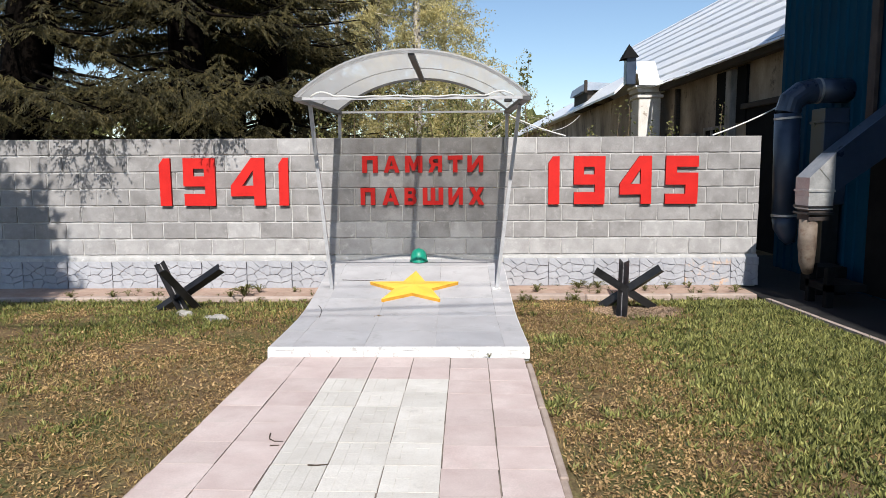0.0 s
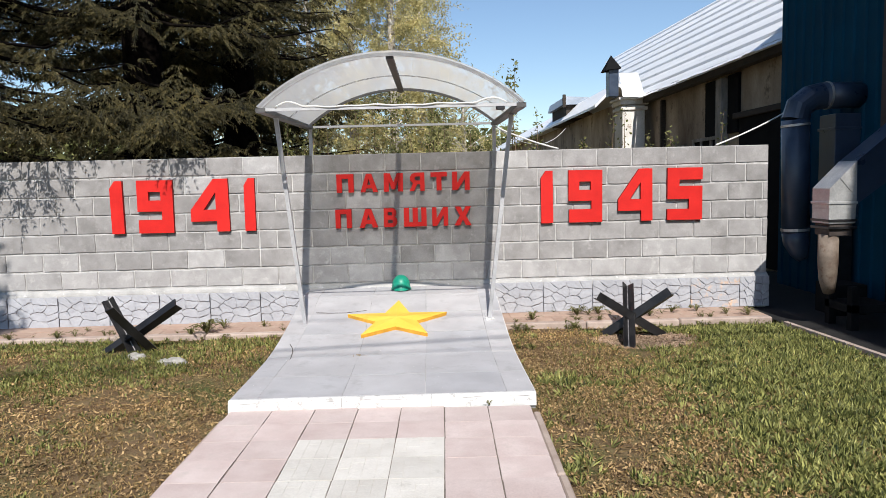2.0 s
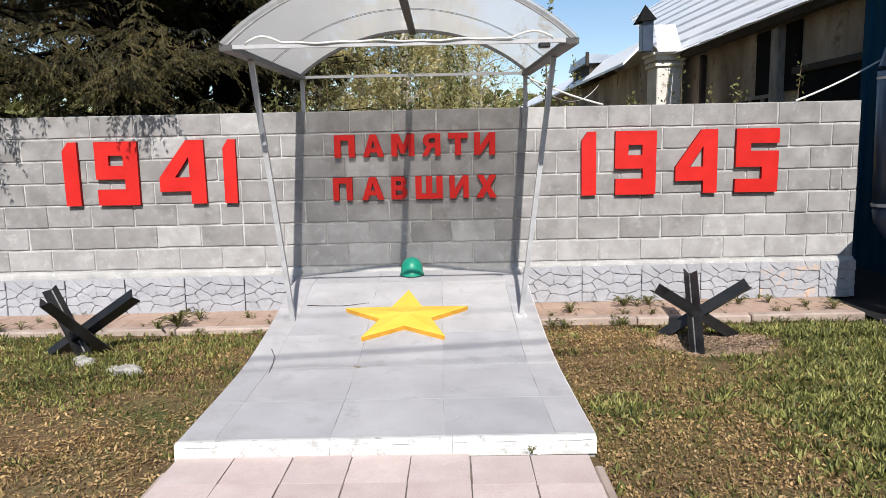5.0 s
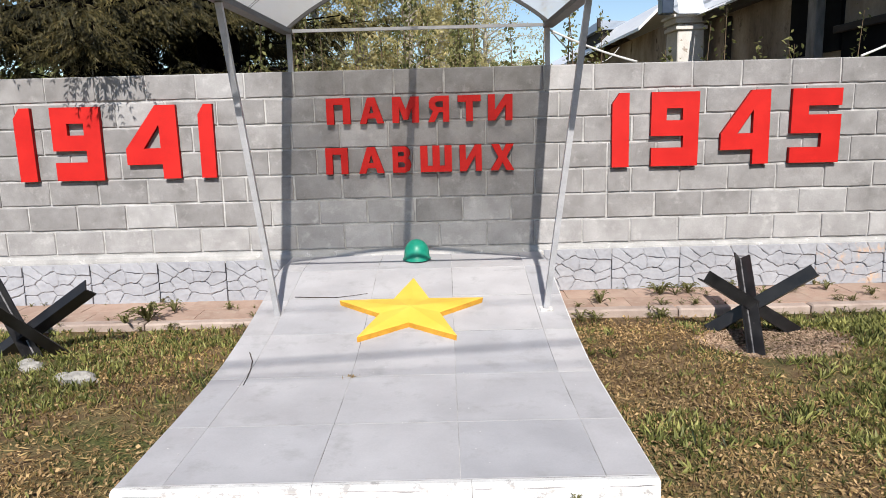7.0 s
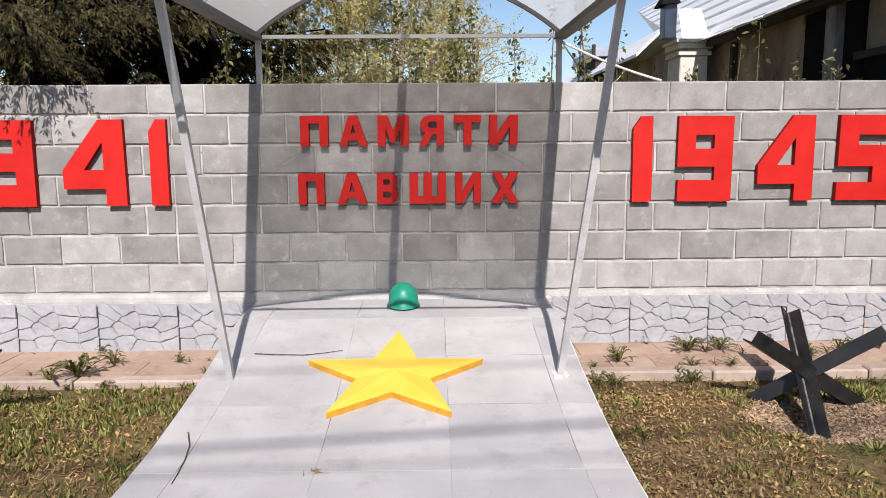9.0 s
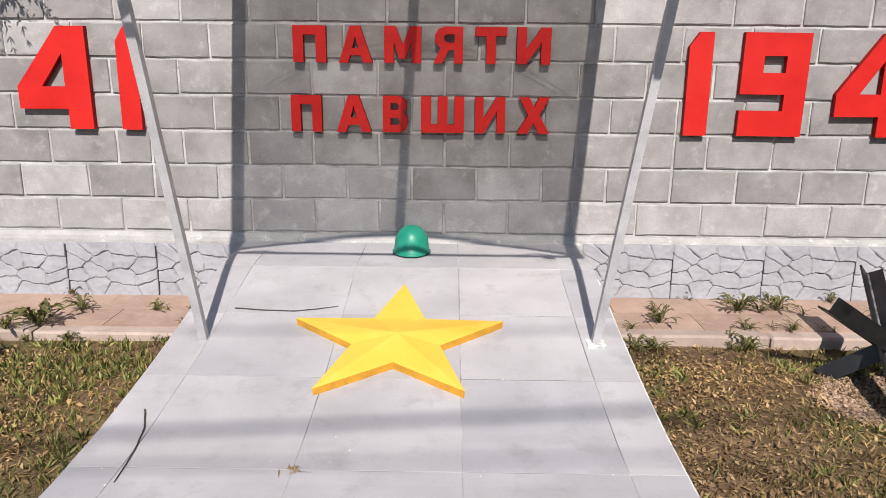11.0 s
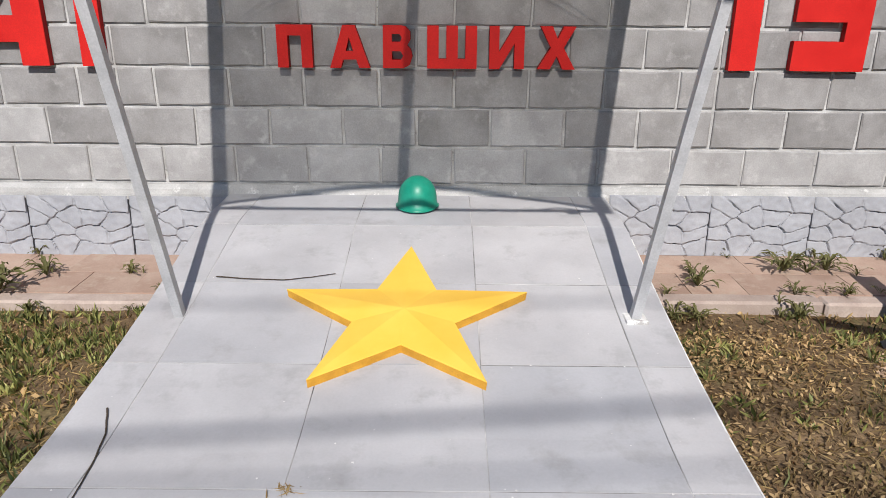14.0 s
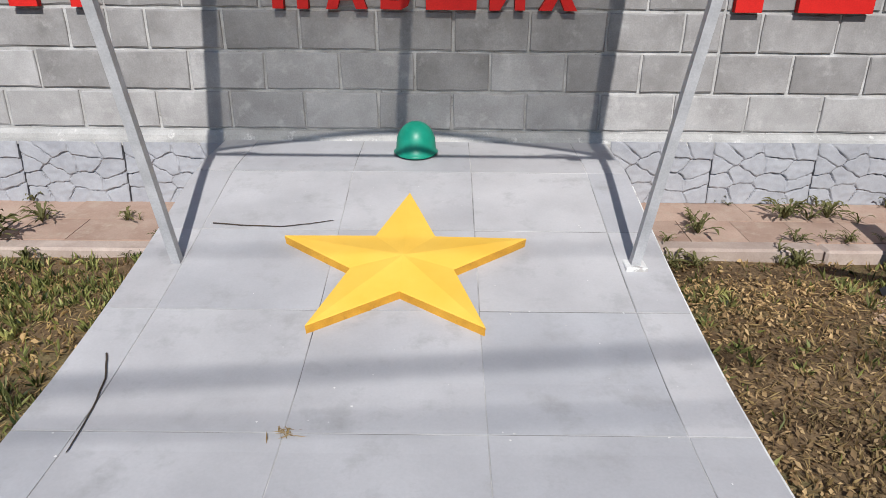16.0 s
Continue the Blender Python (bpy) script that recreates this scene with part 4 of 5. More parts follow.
# ---- yard and workshop at the side ----
def build_yard():
    bm = bmesh.new()
    rows = []
    for i in range(25):
        y = -4 + 16 * i / 24
        edge = 4.20 - 0.062 * max(0.0, y - 5.0) + 0.02 * math.sin(y * 3)
        rows.append([bm.verts.new((x, y, GRASS_Z + 0.018)) for x in (edge, 5.0, 30.0)])
    for a, b in zip(rows, rows[1:]):
        for k in range(2):
            bm.faces.new((a[k], a[k + 1], b[k + 1], b[k]))
    tagged(part("yard", bm, M_ASPHALT), "dark worn asphalt yard beside the workshop", "yard", kind="structure")
    edge = thing("yard_kerb", "thin pale concrete kerb along the asphalt yard", "kerb", kind="structure")
    for i in range(9):
        y = 8.0 - i * 1.0
        x0 = 4.20 - 0.062 * max(0.0, y - 5.0)
        x1 = 4.20 - 0.062 * max(0.0, y - 1.0 - 5.0)
        bm = bmesh.new()
        bar(bm, (x0 - 0.03, y, GRASS_Z), (x1 - 0.03, y - 0.985, GRASS_Z), 0.05, 0.10)
        part("kerb_stone", bm, M_KERB, edge)


build_yard()


def build_workshop():
    w = thing("workshop", "dark teal sheet-metal workshop building in its own shade", "building")
    bm = bmesh.new()
    x, pitch = 0, 0.22
    ys = []
    y = 7.0
    while y < 10.81:
        ys += [(y, 0.0), (y + 0.13, 0.0), (y + 0.15, 0.022), (y + 0.20, 0.022)]
        y += pitch
    ys = [p for p in ys if p[0] < 10.80] + [(10.81, 0.0)]
    prev = None
    for y, d in ys:
        row = [bm.verts.new((5.30 - d, y, z)) for z in (-0.05, 4.3)]
        if prev:
            bm.faces.new((prev[0], prev[1], row[1], row[0]))
        prev = row
    box(bm, (5.325, 6.98, -0.05), (14, 10.80, 4.3))
    part("wall", bm, M_TEAL, w, "teal profiled sheet")
    bm = bmesh.new()
    box(bm, (4.80, -9.0, -0.05), (14, 5.6, 6.8))
    part("wing", bm, M_TEAL, w, "teal front wing")
    bm = bmesh.new()
    box(bm, (5.1, 6.75, 4.3), (14.2, 11.0, 4.42), 0.01)
    box(bm, (4.78, -9.2, 6.8), (14.2, 5.8, 6.95), 0.01)
    part("roof", bm, M_ZINC, w)
    for a, b, c, d in ((8.36, 8.50, 1.9, 4.2), (7.2, 7.32, 0.0, 4.2)):
        bm = bmesh.new()
        box(bm, (5.22, a, c), (5.275, b, d), 0.006)
        part("downpipe", bm, M_RUST, w, "dull brown vertical post")
    bm = bmesh.new()
    box(bm, (5.235, 7.55, 0.0), (5.275, 8.35, 1.55), 0.004)
    box(bm, (5.225, 7.5, 1.55), (5.275, 8.4, 1.62), 0.004)
    part("door", bm, M_DARK, w, "dark steel door")
    return w


build_workshop()


def build_pipe():
    p = thing("ventilation_pipe", "round blue-grey ventilation pipe bending into the workshop wall", "duct")
    bm = bmesh.new()
    tube(bm, [(4.60, 9.02, 0.83), (4.56, 9.0, 2.12)], 0.15, 20)
    part("riser", bm, M_DUCT, p, smooth=True)
    bm = bmesh.new()
    tube(bm, [(4.56, 9.0, 2.12), (4.60, 9.0, 2.27), (4.72, 9.0, 2.36), (4.86, 9.0, 2.39)], 0.15, 20)
    part("elbow", bm, M_DUCT, p)
    bm = bmesh.new()
    tube(bm, [(4.86, 9.0, 2.39), (5.31, 9.0, 2.39)], 0.15, 20)
    part("branch", bm, M_DUCT, p, smooth=True)
    for a, b in (((4.566, 9.0, 2.05), (4.564, 9.0, 2.075)), ((4.90, 9.0, 2.39), (4.925, 9.0, 2.39)), ((4.598, 9.02, 0.85), (4.597, 9.02, 0.88))):
        bm = bmesh.new()
        tube(bm, [a, b], 0.158, 20)
        part("clamp", bm, M_ZINC, p, "bright band clamp")
    bm = bmesh.new()
    tube(bm, [(4.60, 9.02, 0.83), (4.605, 9.0, 0.72), (4.625, 8.96, 0.60), (4.65, 8.93, 0.52)], 0.15, 20, taper=[0.15, 0.145, 0.105, 0.055])
    part("lower_bend", bm, M_DUCT, p, smooth=True)
    bm = bmesh.new()
    box(bm, (4.70, 8.35, -0.04), (5.05, 8.75, 0.30), 0.01)
    part("foot_box", bm, M_DARK, p)


build_pipe()


def build_hood():
    h = thing("extract_duct", "galvanised square duct with slanted hood over a rusty round fan casing", "duct")
    x0, x1, y0, y1 = 4.185, 4.445, 7.62, 7.92
    bm = bmesh.new()
    box(bm, (x0, y0, 1.02), (x1, y1, 1.165), 0.003)
    part("box", bm, M_ZINC, h)
    # mitred elbow that turns the shaft towards the building
    a = [(x0, y0, 1.165), (x1, y0, 1.165), (x1, y1, 1.165), (x0, y1, 1.165)]
    b = [(x0, y0, 1.36), (x1, y0, 1.172), (x1, y1, 1.172), (x0, y1, 1.36)]
    c = [(x1, y0, 1.62), (x1 + 0.004, y0, 1.20), (x1 + 0.004, y1, 1.20), (x1, y1, 1.62)]
    d = [(5.20, y0 + 0.1, 2.18), (5.31, y0 + 0.1, 1.78), (5.31, y1 + 0.1, 1.78), (5.20, y1 + 0.1, 2.18)]

    def skin(*loops):
        bm = bmesh.new()
        rings = [[bm.verts.new(p) for p in q] for q in loops]
        for p, q in zip(rings, rings[1:]):
            for k in range(4):
                bm.faces.new((p[k], p[(k + 1) % 4], q[(k + 1) % 4], q[k]))
        bm.faces.new(rings[0][::-1])
        bm.faces.new(rings[-1])
        return bm

    part("mitred_elbow", skin(a, b, c), M_ZINC, h, "bare galvanised elbow")
    # Dark paint from x1 on stands in for the wing's shadow on the duct.
    part("slanted_hood", skin(c, d), M_DUCT, h)
    bm = bmesh.new()
    bar(bm, (x0 + 0.10, y0 - 0.004, 1.46), (x1 - 0.02, y0 - 0.004, 1.30), 0.012, 0.006, (0, 1, 0))
    part("seam", bm, M_ZINC, h)
    for z in (1.22, 1.05, 0.98):
        bm = bmesh.new()
        box(bm, (x0 - 0.012, y0 - 0.012, z - 0.012), (x1 + 0.012, y1 + 0.012, z + 0.012), 0.003)
        part("flange", bm, M_ZINC if z > 1.1 else M_IRON, h)
    bm = bmesh.new()
    box(bm, (x0 + 0.02, y0 + 0.02, 0.90), (x1 - 0.02, y1 - 0.02, 1.03), 0.004)
    part("neck", bm, M_RUST, h)
    bm = bmesh.new()
    tube(bm, [(4.255, 7.74, 0.91), (4.255, 7.74, 0.64), (4.27, 7.76, 0.45), (4.30, 7.79, 0.33)], 0.12, 20, taper=[0.092, 0.094, 0.08, 0.055])
    part("fan_casing", bm, M_CASING, h, "rusty pale casing", smooth=True)
    bm = bmesh.new()
    box(bm, (4.42, 7.60, -0.04), (4.50, 7.68, 0.40), 0.004)
    box(bm, (4.42, 7.98, -0.04), (4.50, 8.06, 0.40), 0.004)
    box(bm, (4.42, 7.60, 0.14), (4.85, 8.06, 0.22), 0.004)
    part("stand", bm, M_DARK, h)


build_hood()


def build_side_duct():
    d = thing("wall_duct", "flat blue-grey sheet duct running up the workshop wall", "duct")
    bm = bmesh.new()
    box(bm, (4.98, 8.92, 1.0), (5.275, 9.25, 2.18), 0.006)
    part("shaft", bm, M_DUCT, d)
    for z in (1.3, 2.0):
        bm = bmesh.new()
        box(bm, (4.965, 8.905, z), (5.28, 9.265, z + 0.03), 0.003)
        part("flange", bm, M_DUCT, d)
    bm = bmesh.new()
    box(bm, (5.05, 8.98, -0.04), (5.25, 9.2, 1.0), 0.004)
    part("stand", bm, M_IRON, d)


build_side_duct()


# ---- old house behind the wall ----
def build_house():
    h = thing("old_house", "long old plastered house with bright zinc roof and whitewashed buttress", "house")
    bm = bmesh.new()
    box(bm, (5.85, 10.9, -0.05), (6.1, 19.2, 3.5))
    part("wall", bm, M_PLASTER, h, "stained brown plaster wall")
    bm = bmesh.new()
    box(bm, (6.0, 19.2, -0.05), (6.3, 75.0, 3.72))
    part("rear_wall", bm, M_PLASTER, h, "stained brown plaster wall")
    # roof with ribs along its length
    bm = bmesh.new()
    eave0, eave1 = Vector((5.50, 10.6, 3.47)), Vector((5.50, 19.0, 3.48))
    top0, top1 = Vector((8.5, 10.6, 6.04)), Vector((8.5, 33.2, 6.75))
    cross = []
    n = 9
    for i in range(n + 1):
        u = i / n
        cross.append((u, 0.0))
        if i < n:
            cross += [(u + 0.55 / n, 0.0), (u + 0.66 / n, 0.035), (u + 0.90 / n, 0.035)]
    prev = None
    for u, lift in cross:
        nrm = Vector((-0.62, 0, 0.79))
        row = [bm.verts.new(eave0.lerp(top0, u) + nrm * lift), bm.verts.new(eave1.lerp(top1, u) + nrm * lift)]
        if prev:
            bm.faces.new((prev[0], prev[1], row[1], row[0]))
        prev = row
    back = [bm.verts.new((11.5, 10.6, 3.4)), bm.verts.new((11.5, 33.2, 3.4))]
    bm.faces.new((prev[0], prev[1], back[1], back[0]))
    part("roof", bm, M_ROOF, h, "bright ribbed zinc sheets")
    # ragged sheet ends along the eave
    r = random.Random(14)
    y = 10.7
    while y < 18.0:
        w = r.uniform(0.45, 0.75)
        bm = bmesh.new()
        d = r.uniform(0.02, 0.07)
        bar(bm, (5.50 - d, y, 3.47 - d * 0.85), (5.50 - d, y + w - 0.01, 3.475 - d * 0.85), 0.10, 0.012, (-0.62, 0, 0.79))
        part("eave_sheet", bm, M_ROOF, h)
        y += w
    bm = bmesh.new()
    tube(bm, [(6.35, 12.6, 4.28), (6.6, 12.9, 4.50), (6.8, 13.3, 4.66), (7.05, 13.4, 4.87), (7.3, 14.2, 5.12)], 0.012, 5)
    tube(bm, [(6.8, 13.3, 4.66), (6.68, 13.6, 4.57)], 0.01, 5)
    part("loose_wire", bm, M_IRON, h, "dark wire lying on the roof")
    bm = bmesh.new()
    bar(bm, (5.64, 10.7, 3.36), (5.66, 18.7, 3.38), 0.16, 0.12)
    part("soffit", bm, M_DARKWOOD, h)
    # far wing: low roof
    bm = bmesh.new()
    prof = ((5.45, 3.74), (6.12, 4.40), (7.6, 3.6), (7.6, 3.5), (6.12, 4.30), (5.45, 3.66))
    rings = [[bm.verts.new((x, y, z)) for x, z in prof] for y in (22.4, 62.0)]
    for k in range(6):
        bm.faces.new((rings[0][k], rings[0][(k + 1) % 6], rings[1][(k + 1) % 6], rings[1][k]))
    bm.faces.new(rings[0][::-1])
    bm.faces.new(rings[1])
    part("far_roof", bm, M_ROOF, h, "bright low zinc roof")
    bm = bmesh.new()
    box(bm, (5.67, 28.0, 3.70), (6.80, 31.0, 4.36))
    part("dormer", bm, M_DARKWOOD, h, "dark timber dormer")
    part("dormer_panel", box(bmesh.new(), (5.90, 27.96, 3.85), (6.7, 28.0, 4.24)), M_PLASTER, h, "faded boarded dormer window")
    bm = bmesh.new()
    prof = ((5.51, 4.35), (5.60, 4.66), (7.1, 4.58), (7.1, 4.36))
    rings = [[bm.verts.new((x, y, z)) for x, z in prof] for y in (27.8, 31.2)]
    for k in range(4):
        bm.faces.new((rings[0][k], rings[0][(k + 1) % 4], rings[1][(k + 1) % 4], rings[1][k]))
    bm.faces.new(rings[0][::-1])
    bm.faces.new(rings[1])
    part("dormer_roof", bm, M_DULLZINC, h, "blue-grey sheet dormer roof")
    part("dormer_verge", box(bmesh.new(), (5.49, 27.7, 4.24), (5.61, 27.8, 4.72), 0.02), M_DARKWOOD, h)
    # buttress with cornice and metal hood
    bm = bmesh.new()
    box(bm, (5.11, 18.15, -0.05), (5.66, 18.9, 3.16), 0.02)
    part("buttress", bm, M_LIME, h, "peeling whitewashed brick stack")
    for z0, z1, g in ((3.16, 3.24, 0.05), (3.24, 3.29, -0.01), (3.29, 3.40, 0.07), (3.40, 3.46, 0.12)):
        bm = bmesh.new()
        box(bm, (5.11 - g, 18.15 - g, z0), (5.66 + g, 18.9, z1), 0.008)
        part("cornice", bm, M_LIME, h)
    for k in range(4):
        bm = bmesh.new()
        z = 3.46 + 0.145 * k
        y = 17.86 + 0.07 * k
        bm.faces.new([bm.verts.new(p) for p in ((5.03, y, z), (5.56 - 0.02 * k, y, z), (5.54 - 0.02 * k, y + 0.09, z + 0.152), (5.03, y + 0.09, z + 0.152))])
        e = bmesh.ops.extrude_face_region(bm, geom=bm.faces[:])
        for v in e["geom"]:
            if isinstance(v, bmesh.types.BMVert):
                v.co.z -= 0.015
        part("hood_sheet", bm, M_ROOF, h)
    # dark sheet cowl beside the stack, with a peaked overhanging cap
    part("vent_cowl", box(bmesh.new(), (4.79, 18.2, 3.50), (5.03, 18.5, 4.22), 0.01), M_DUCT, h, "dark blue sheet cowl")
    bm = bmesh.new()
    ring = [bm.verts.new(p) for p in ((4.68, 18.1, 4.12), (5.07, 18.1, 4.16), (5.07, 18.6, 4.16), (4.68, 18.6, 4.12))]
    peak = [bm.verts.new((4.86, 18.28, 4.50)), bm.verts.new((4.90, 18.42, 4.47))]
    for f in ((ring[0], ring[1], peak[0]), (ring[1], ring[2], peak[1], peak[0]), (ring[2], ring[3], peak[1]), (ring[3], ring[0], peak[0], peak[1]), ring[::-1]):
        bm.faces.new(f)
    part("cowl_cap", bm, M_DARK, h, "black peaked cap")
    # openings in the shaded wall
    def frame_round(owner, y0, y1, z0, z1, bars):
        for a, b in ((y0 - 0.05, y0 + 0.02), (y1 - 0.02, y1 + 0.05), *bars):
            part("frame", box(bmesh.new(), (5.765, a, z0), (5.80, b, z1)), M_OLDPAINT, owner)
        part("frame", box(bmesh.new(), (5.760, y0 - 0.06, z1), (5.80, y1 + 0.06, z1 + 0.06)), M_OLDPAINT, owner)

    for y0, y1, z0, z1, bars in ((14.1, 15.3, 1.3, 2.20, ((14.40, 14.47), (14.9, 14.94))), (15.95, 16.6, 1.3, 2.12, ())):
        win = part("window", box(bmesh.new(), (5.80, y0, z0), (5.845, y1, z1)), M_DARK, h, "dark broken window")
        frame_round(win, y0, y1, z0, z1, bars)
    for y0, y1 in ((14.22, 14.75), (13.3, 13.72)):
        part("shutter_gap", box(bmesh.new(), (5.79, y0, 2.27), (5.845, y1, 3.30)), M_DARK, h, "tall dark recess in the plaster")
    part("timber_post", box(bmesh.new(), (5.70, 13.80, 0), (5.845, 14.05, 3.28), 0.01), M_OLDPAINT, h, "grey weathered upright board")
    part("timber_post", box(bmesh.new(), (5.74, 17.2, 0), (5.845, 17.32, 3.28), 0.01), M_DARKWOOD, h)
    part("doorway", box(bmesh.new(), (5.80, 11.6, 0.0), (5.845, 13.25, 2.50)), M_DARK, h, "dark open doorway")
    part("lintel", box(bmesh.new(), (5.74, 11.5, 2.50), (5.845, 13.4, 2.60), 0.01), M_DARKWOOD, h)
    return h


build_house()


def cord(pts, r, label, name="cable"):
    bm = bmesh.new()
    tube(bm, pts, r, 6)
    tagged(part(name, bm, M_CABLE, smooth=True), label, "cable")


def sag(a, b, d, n=14):
    a, b = Vector(a), Vector(b)
    return [a.lerp(b, i / n) - Vector((0, 0, d * 4 * (i / n) * (1 - i / n))) for i in range(n + 1)]


cord(sag((3.70, 9.12, 1.868), (5.30, 9.75, 2.56), 0.05), 0.010, "white slack cable from the wall top to the workshop")
cord(sag((1.12, 9.03, 2.13), (1.86, 9.12, 1.868), 0.02), 0.009, "white cable from the canopy down to the wall top")
cord(sag((1.12, 9.03, 2.14), (2.9, 14.0, 2.45), 0.25), 0.006, "thin pale cable strung towards the old house")


def twig(pts, r, label):
    bm = bmesh.new()
    fine = []
    for a, b in zip(pts, pts[1:]):
        for k in range(4):
            p = Vector(a).lerp(Vector(b), k / 4)
            fine.append(p + Vector((0.003 * noise.noise(p * 40), 0.003 * noise.noise(p * 40 + Vector((5, 0, 0))), 0)))
    fine.append(Vector(pts[-1]))
    tube(bm, fine, r, 5, taper=[r * (1 - 0.5 * i / len(fine)) for i in range(len(fine))])
    tagged(part("twig", bm, M_TWIG), label, "twig", "twigs on the ramp")


def on_ramp(pts):
    return [(x, y, podium_z(y) + 0.006) for x, y in pts]


twig(on_ramp([(-0.822, 7.98), (-0.697, 7.965), (-0.527, 7.956), (-0.411, 7.981), (-0.313, 8.01)]), 0.003, "thin dry twig lying on the grey ramp")
twig(on_ramp([(-0.925, 7.142), (-0.878, 7.021), (-0.853, 6.879), (-0.845, 6.773), (-0.842, 6.70)]), 0.0032, "curved dry twig lying on the grey ramp")

twig([(-0.60, 3.98, 0.005), (-0.585, 3.90, 0.006), (-0.55, 3.87, 0.005), (-0.50, 3.87, 0.004)], 0.004, "small curled twig on the pink paving")
twig([(-0.30, 3.56, 0.005), (-0.255, 3.555, 0.006), (-0.20, 3.57, 0.005)], 0.005, "bit of dry twig on the pale paving")
twig([(-0.56, 3.81, 0.005), (-0.51, 3.815, 0.005)], 0.004, "short broken twig on the pink paving")

# ---- vegetation ----
def spruce(name, x, y, height, z_low, reach, tiers, per_tier, seed, label, front=(), lean=0.0, girth=0.30, coarse=1.0):
    """Boughs in flat tiers with dark gaps between; shoots stand off each bough in drooping sprays of needled twigs."""
    r = np.random.default_rng(seed)
    t = thing(name, label, "tree", "trees behind the wall", at=(x, y, GRASS_Z))
    bm = bmesh.new()
    tube(bm, [(0, 0, -0.05), (lean * 0.3, 0, height * 0.3), (lean * 0.7, 0.02, height * 0.7), (lean, 0, height)], 0.2, 14, taper=[girth * 1.1, girth * 0.85, girth * 0.5, 0.02])
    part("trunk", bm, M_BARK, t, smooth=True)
    cs, al, ac = [], [], []
    limb = bmesh.new()
    plan = []
    for i in range(tiers):
        f = i / tiers
        z = z_low + (height - z_low) * f ** 1.1
        for k in range(per_tier):
            plan.append((z + r.uniform(-0.10, 0.10), reach * (1 - 0.85 * f) * r.uniform(0.75, 1.1), (k + 0.37 * i) * math.tau / per_tier + r.uniform(-0.15, 0.15)))
    for a, z, ln in front:
        plan.append((z, ln, radians(a)))
    down = np.array([0, 0, -1.0])
    for z, ln, a in plan:
        d = np.array([math.cos(a), math.sin(a), 0.0])
        side = np.array([-d[1], d[0], 0.0])
        m = 14
        u = np.linspace(0.0, 1.0, m)
        pts = d[None] * (ln * u)[:, None] + side[None] * (0.06 * ln * np.sin(u * 3 + a))[:, None]
        pts[:, 0] += lean * z / height
        pts[:, 2] = z - ln * (0.32 * u - 0.02) + ln * 0.22 * u ** 3
        tube(limb, [tuple(p) for p in pts[::4]], 0.02, 5, taper=[0.035, 0.026, 0.016, 0.008])
        for k in range(3, m):
            for sgn in (-1, 1, 0):
                if sgn == 0 and k < m - 1 and r.random() < 0.5:
                    continue
                tl = max(0.22, ln * 0.27 * (1.1 - 0.75 * u[k])) * r.uniform(0.6, 1.15)
                td = unit((d * r.uniform(0.5, 0.9) + side * sgn * r.uniform(0.6, 1.0) + down * r.uniform(0.0, 0.45))[None])[0]
                nb = max(5, int(tl / (0.036 * coarse)))
                w = np.linspace(0.1, 1, nb)
                base = pts[k][None] + td[None] * (tl * w)[:, None]
                base[:, 2] -= 0.30 * tl * w ** 2
                flat = unit(np.cross(td, [0, 0, 1.0])[None])[0]
                for q in (-1, 1, 0):
                    hang = r.uniform(0.15, 0.9, (nb, 1)) if q else r.uniform(0.9, 1.8, (nb, 1))
                    way = unit(td[None] * 0.8 + flat[None] * q * r.uniform(0.5, 1.0, (nb, 1)) + down[None] * hang + r.normal(0, 0.22, (nb, 3)))
                    sz = coarse * r.uniform(0.020, 0.044, (nb, 1)) * (1.15 - 0.45 * w[:, None])
                    wide = unit(np.cross(way, r.normal(0, 1, (nb, 3))))
                    for turn in (wide, np.cross(way, wide)):
                        cs.append(base + way * sz)
                        al.append(way * sz)
                        ac.append(turn * sz * 0.22)
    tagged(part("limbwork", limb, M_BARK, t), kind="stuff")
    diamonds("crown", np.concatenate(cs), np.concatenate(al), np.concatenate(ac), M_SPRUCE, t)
    return t


spruce("spruce_tree", -3.7, 11.3, 14, 4.05, 2.75, 14, 15, 1, "large dark spruce with drooping boughs over the wall",
       [(-122, 2.90, 3.0), (-114, 2.82, 2.95), (-106, 2.70, 3.20), (-101, 2.66, 3.35), (-97, 2.66, 3.30), (-92, 2.90, 3.0), (-87, 2.80, 2.8), (-81, 2.90, 2.8), (-75, 2.85, 2.85), (-70, 2.62, 3.08), (-67, 2.60, 3.12), (-68.5, 2.75, 3.05),
        (-62, 2.90, 2.95), (-56, 2.90, 3.1), (-49, 3.00, 3.2), (-42, 3.05, 3.3), (-95, 3.15, 2.5), (-64, 3.15, 2.6), (-108, 2.55, 2.5), (-84, 2.5, 2.4), (-60, 2.5, 2.4)])
spruce("spruce_tree", -6.2, 10.4, 15, 4.2, 2.6, 12, 10, 2, "tall dark spruce with thick bare trunk behind the wall",
       [(-95, 2.95, 1.95), (-80, 2.90, 2.05), (-66, 2.80, 2.2), (-52, 2.85, 2.5), (-38, 2.95, 2.6), (-22, 3.05, 2.5), (-72, 2.45, 1.9), (-45, 2.4, 2.1), (-88, 3.7, 2.2), (-60, 3.6, 2.4), (-32, 3.6, 2.4), (-10, 3.4, 2.4)], 2.6, 0.36)
spruce("spruce_tree", -2.9, 13.4, 15, 1.7, 2.6, 15, 12, 3, "dark spruce standing in shade behind its neighbours", coarse=1.4)
spruce("spruce_tree", -8.4, 15.0, 15, 0.8, 3.8, 14, 11, 4, "dark spruce closing the view behind the wall", coarse=2.2)
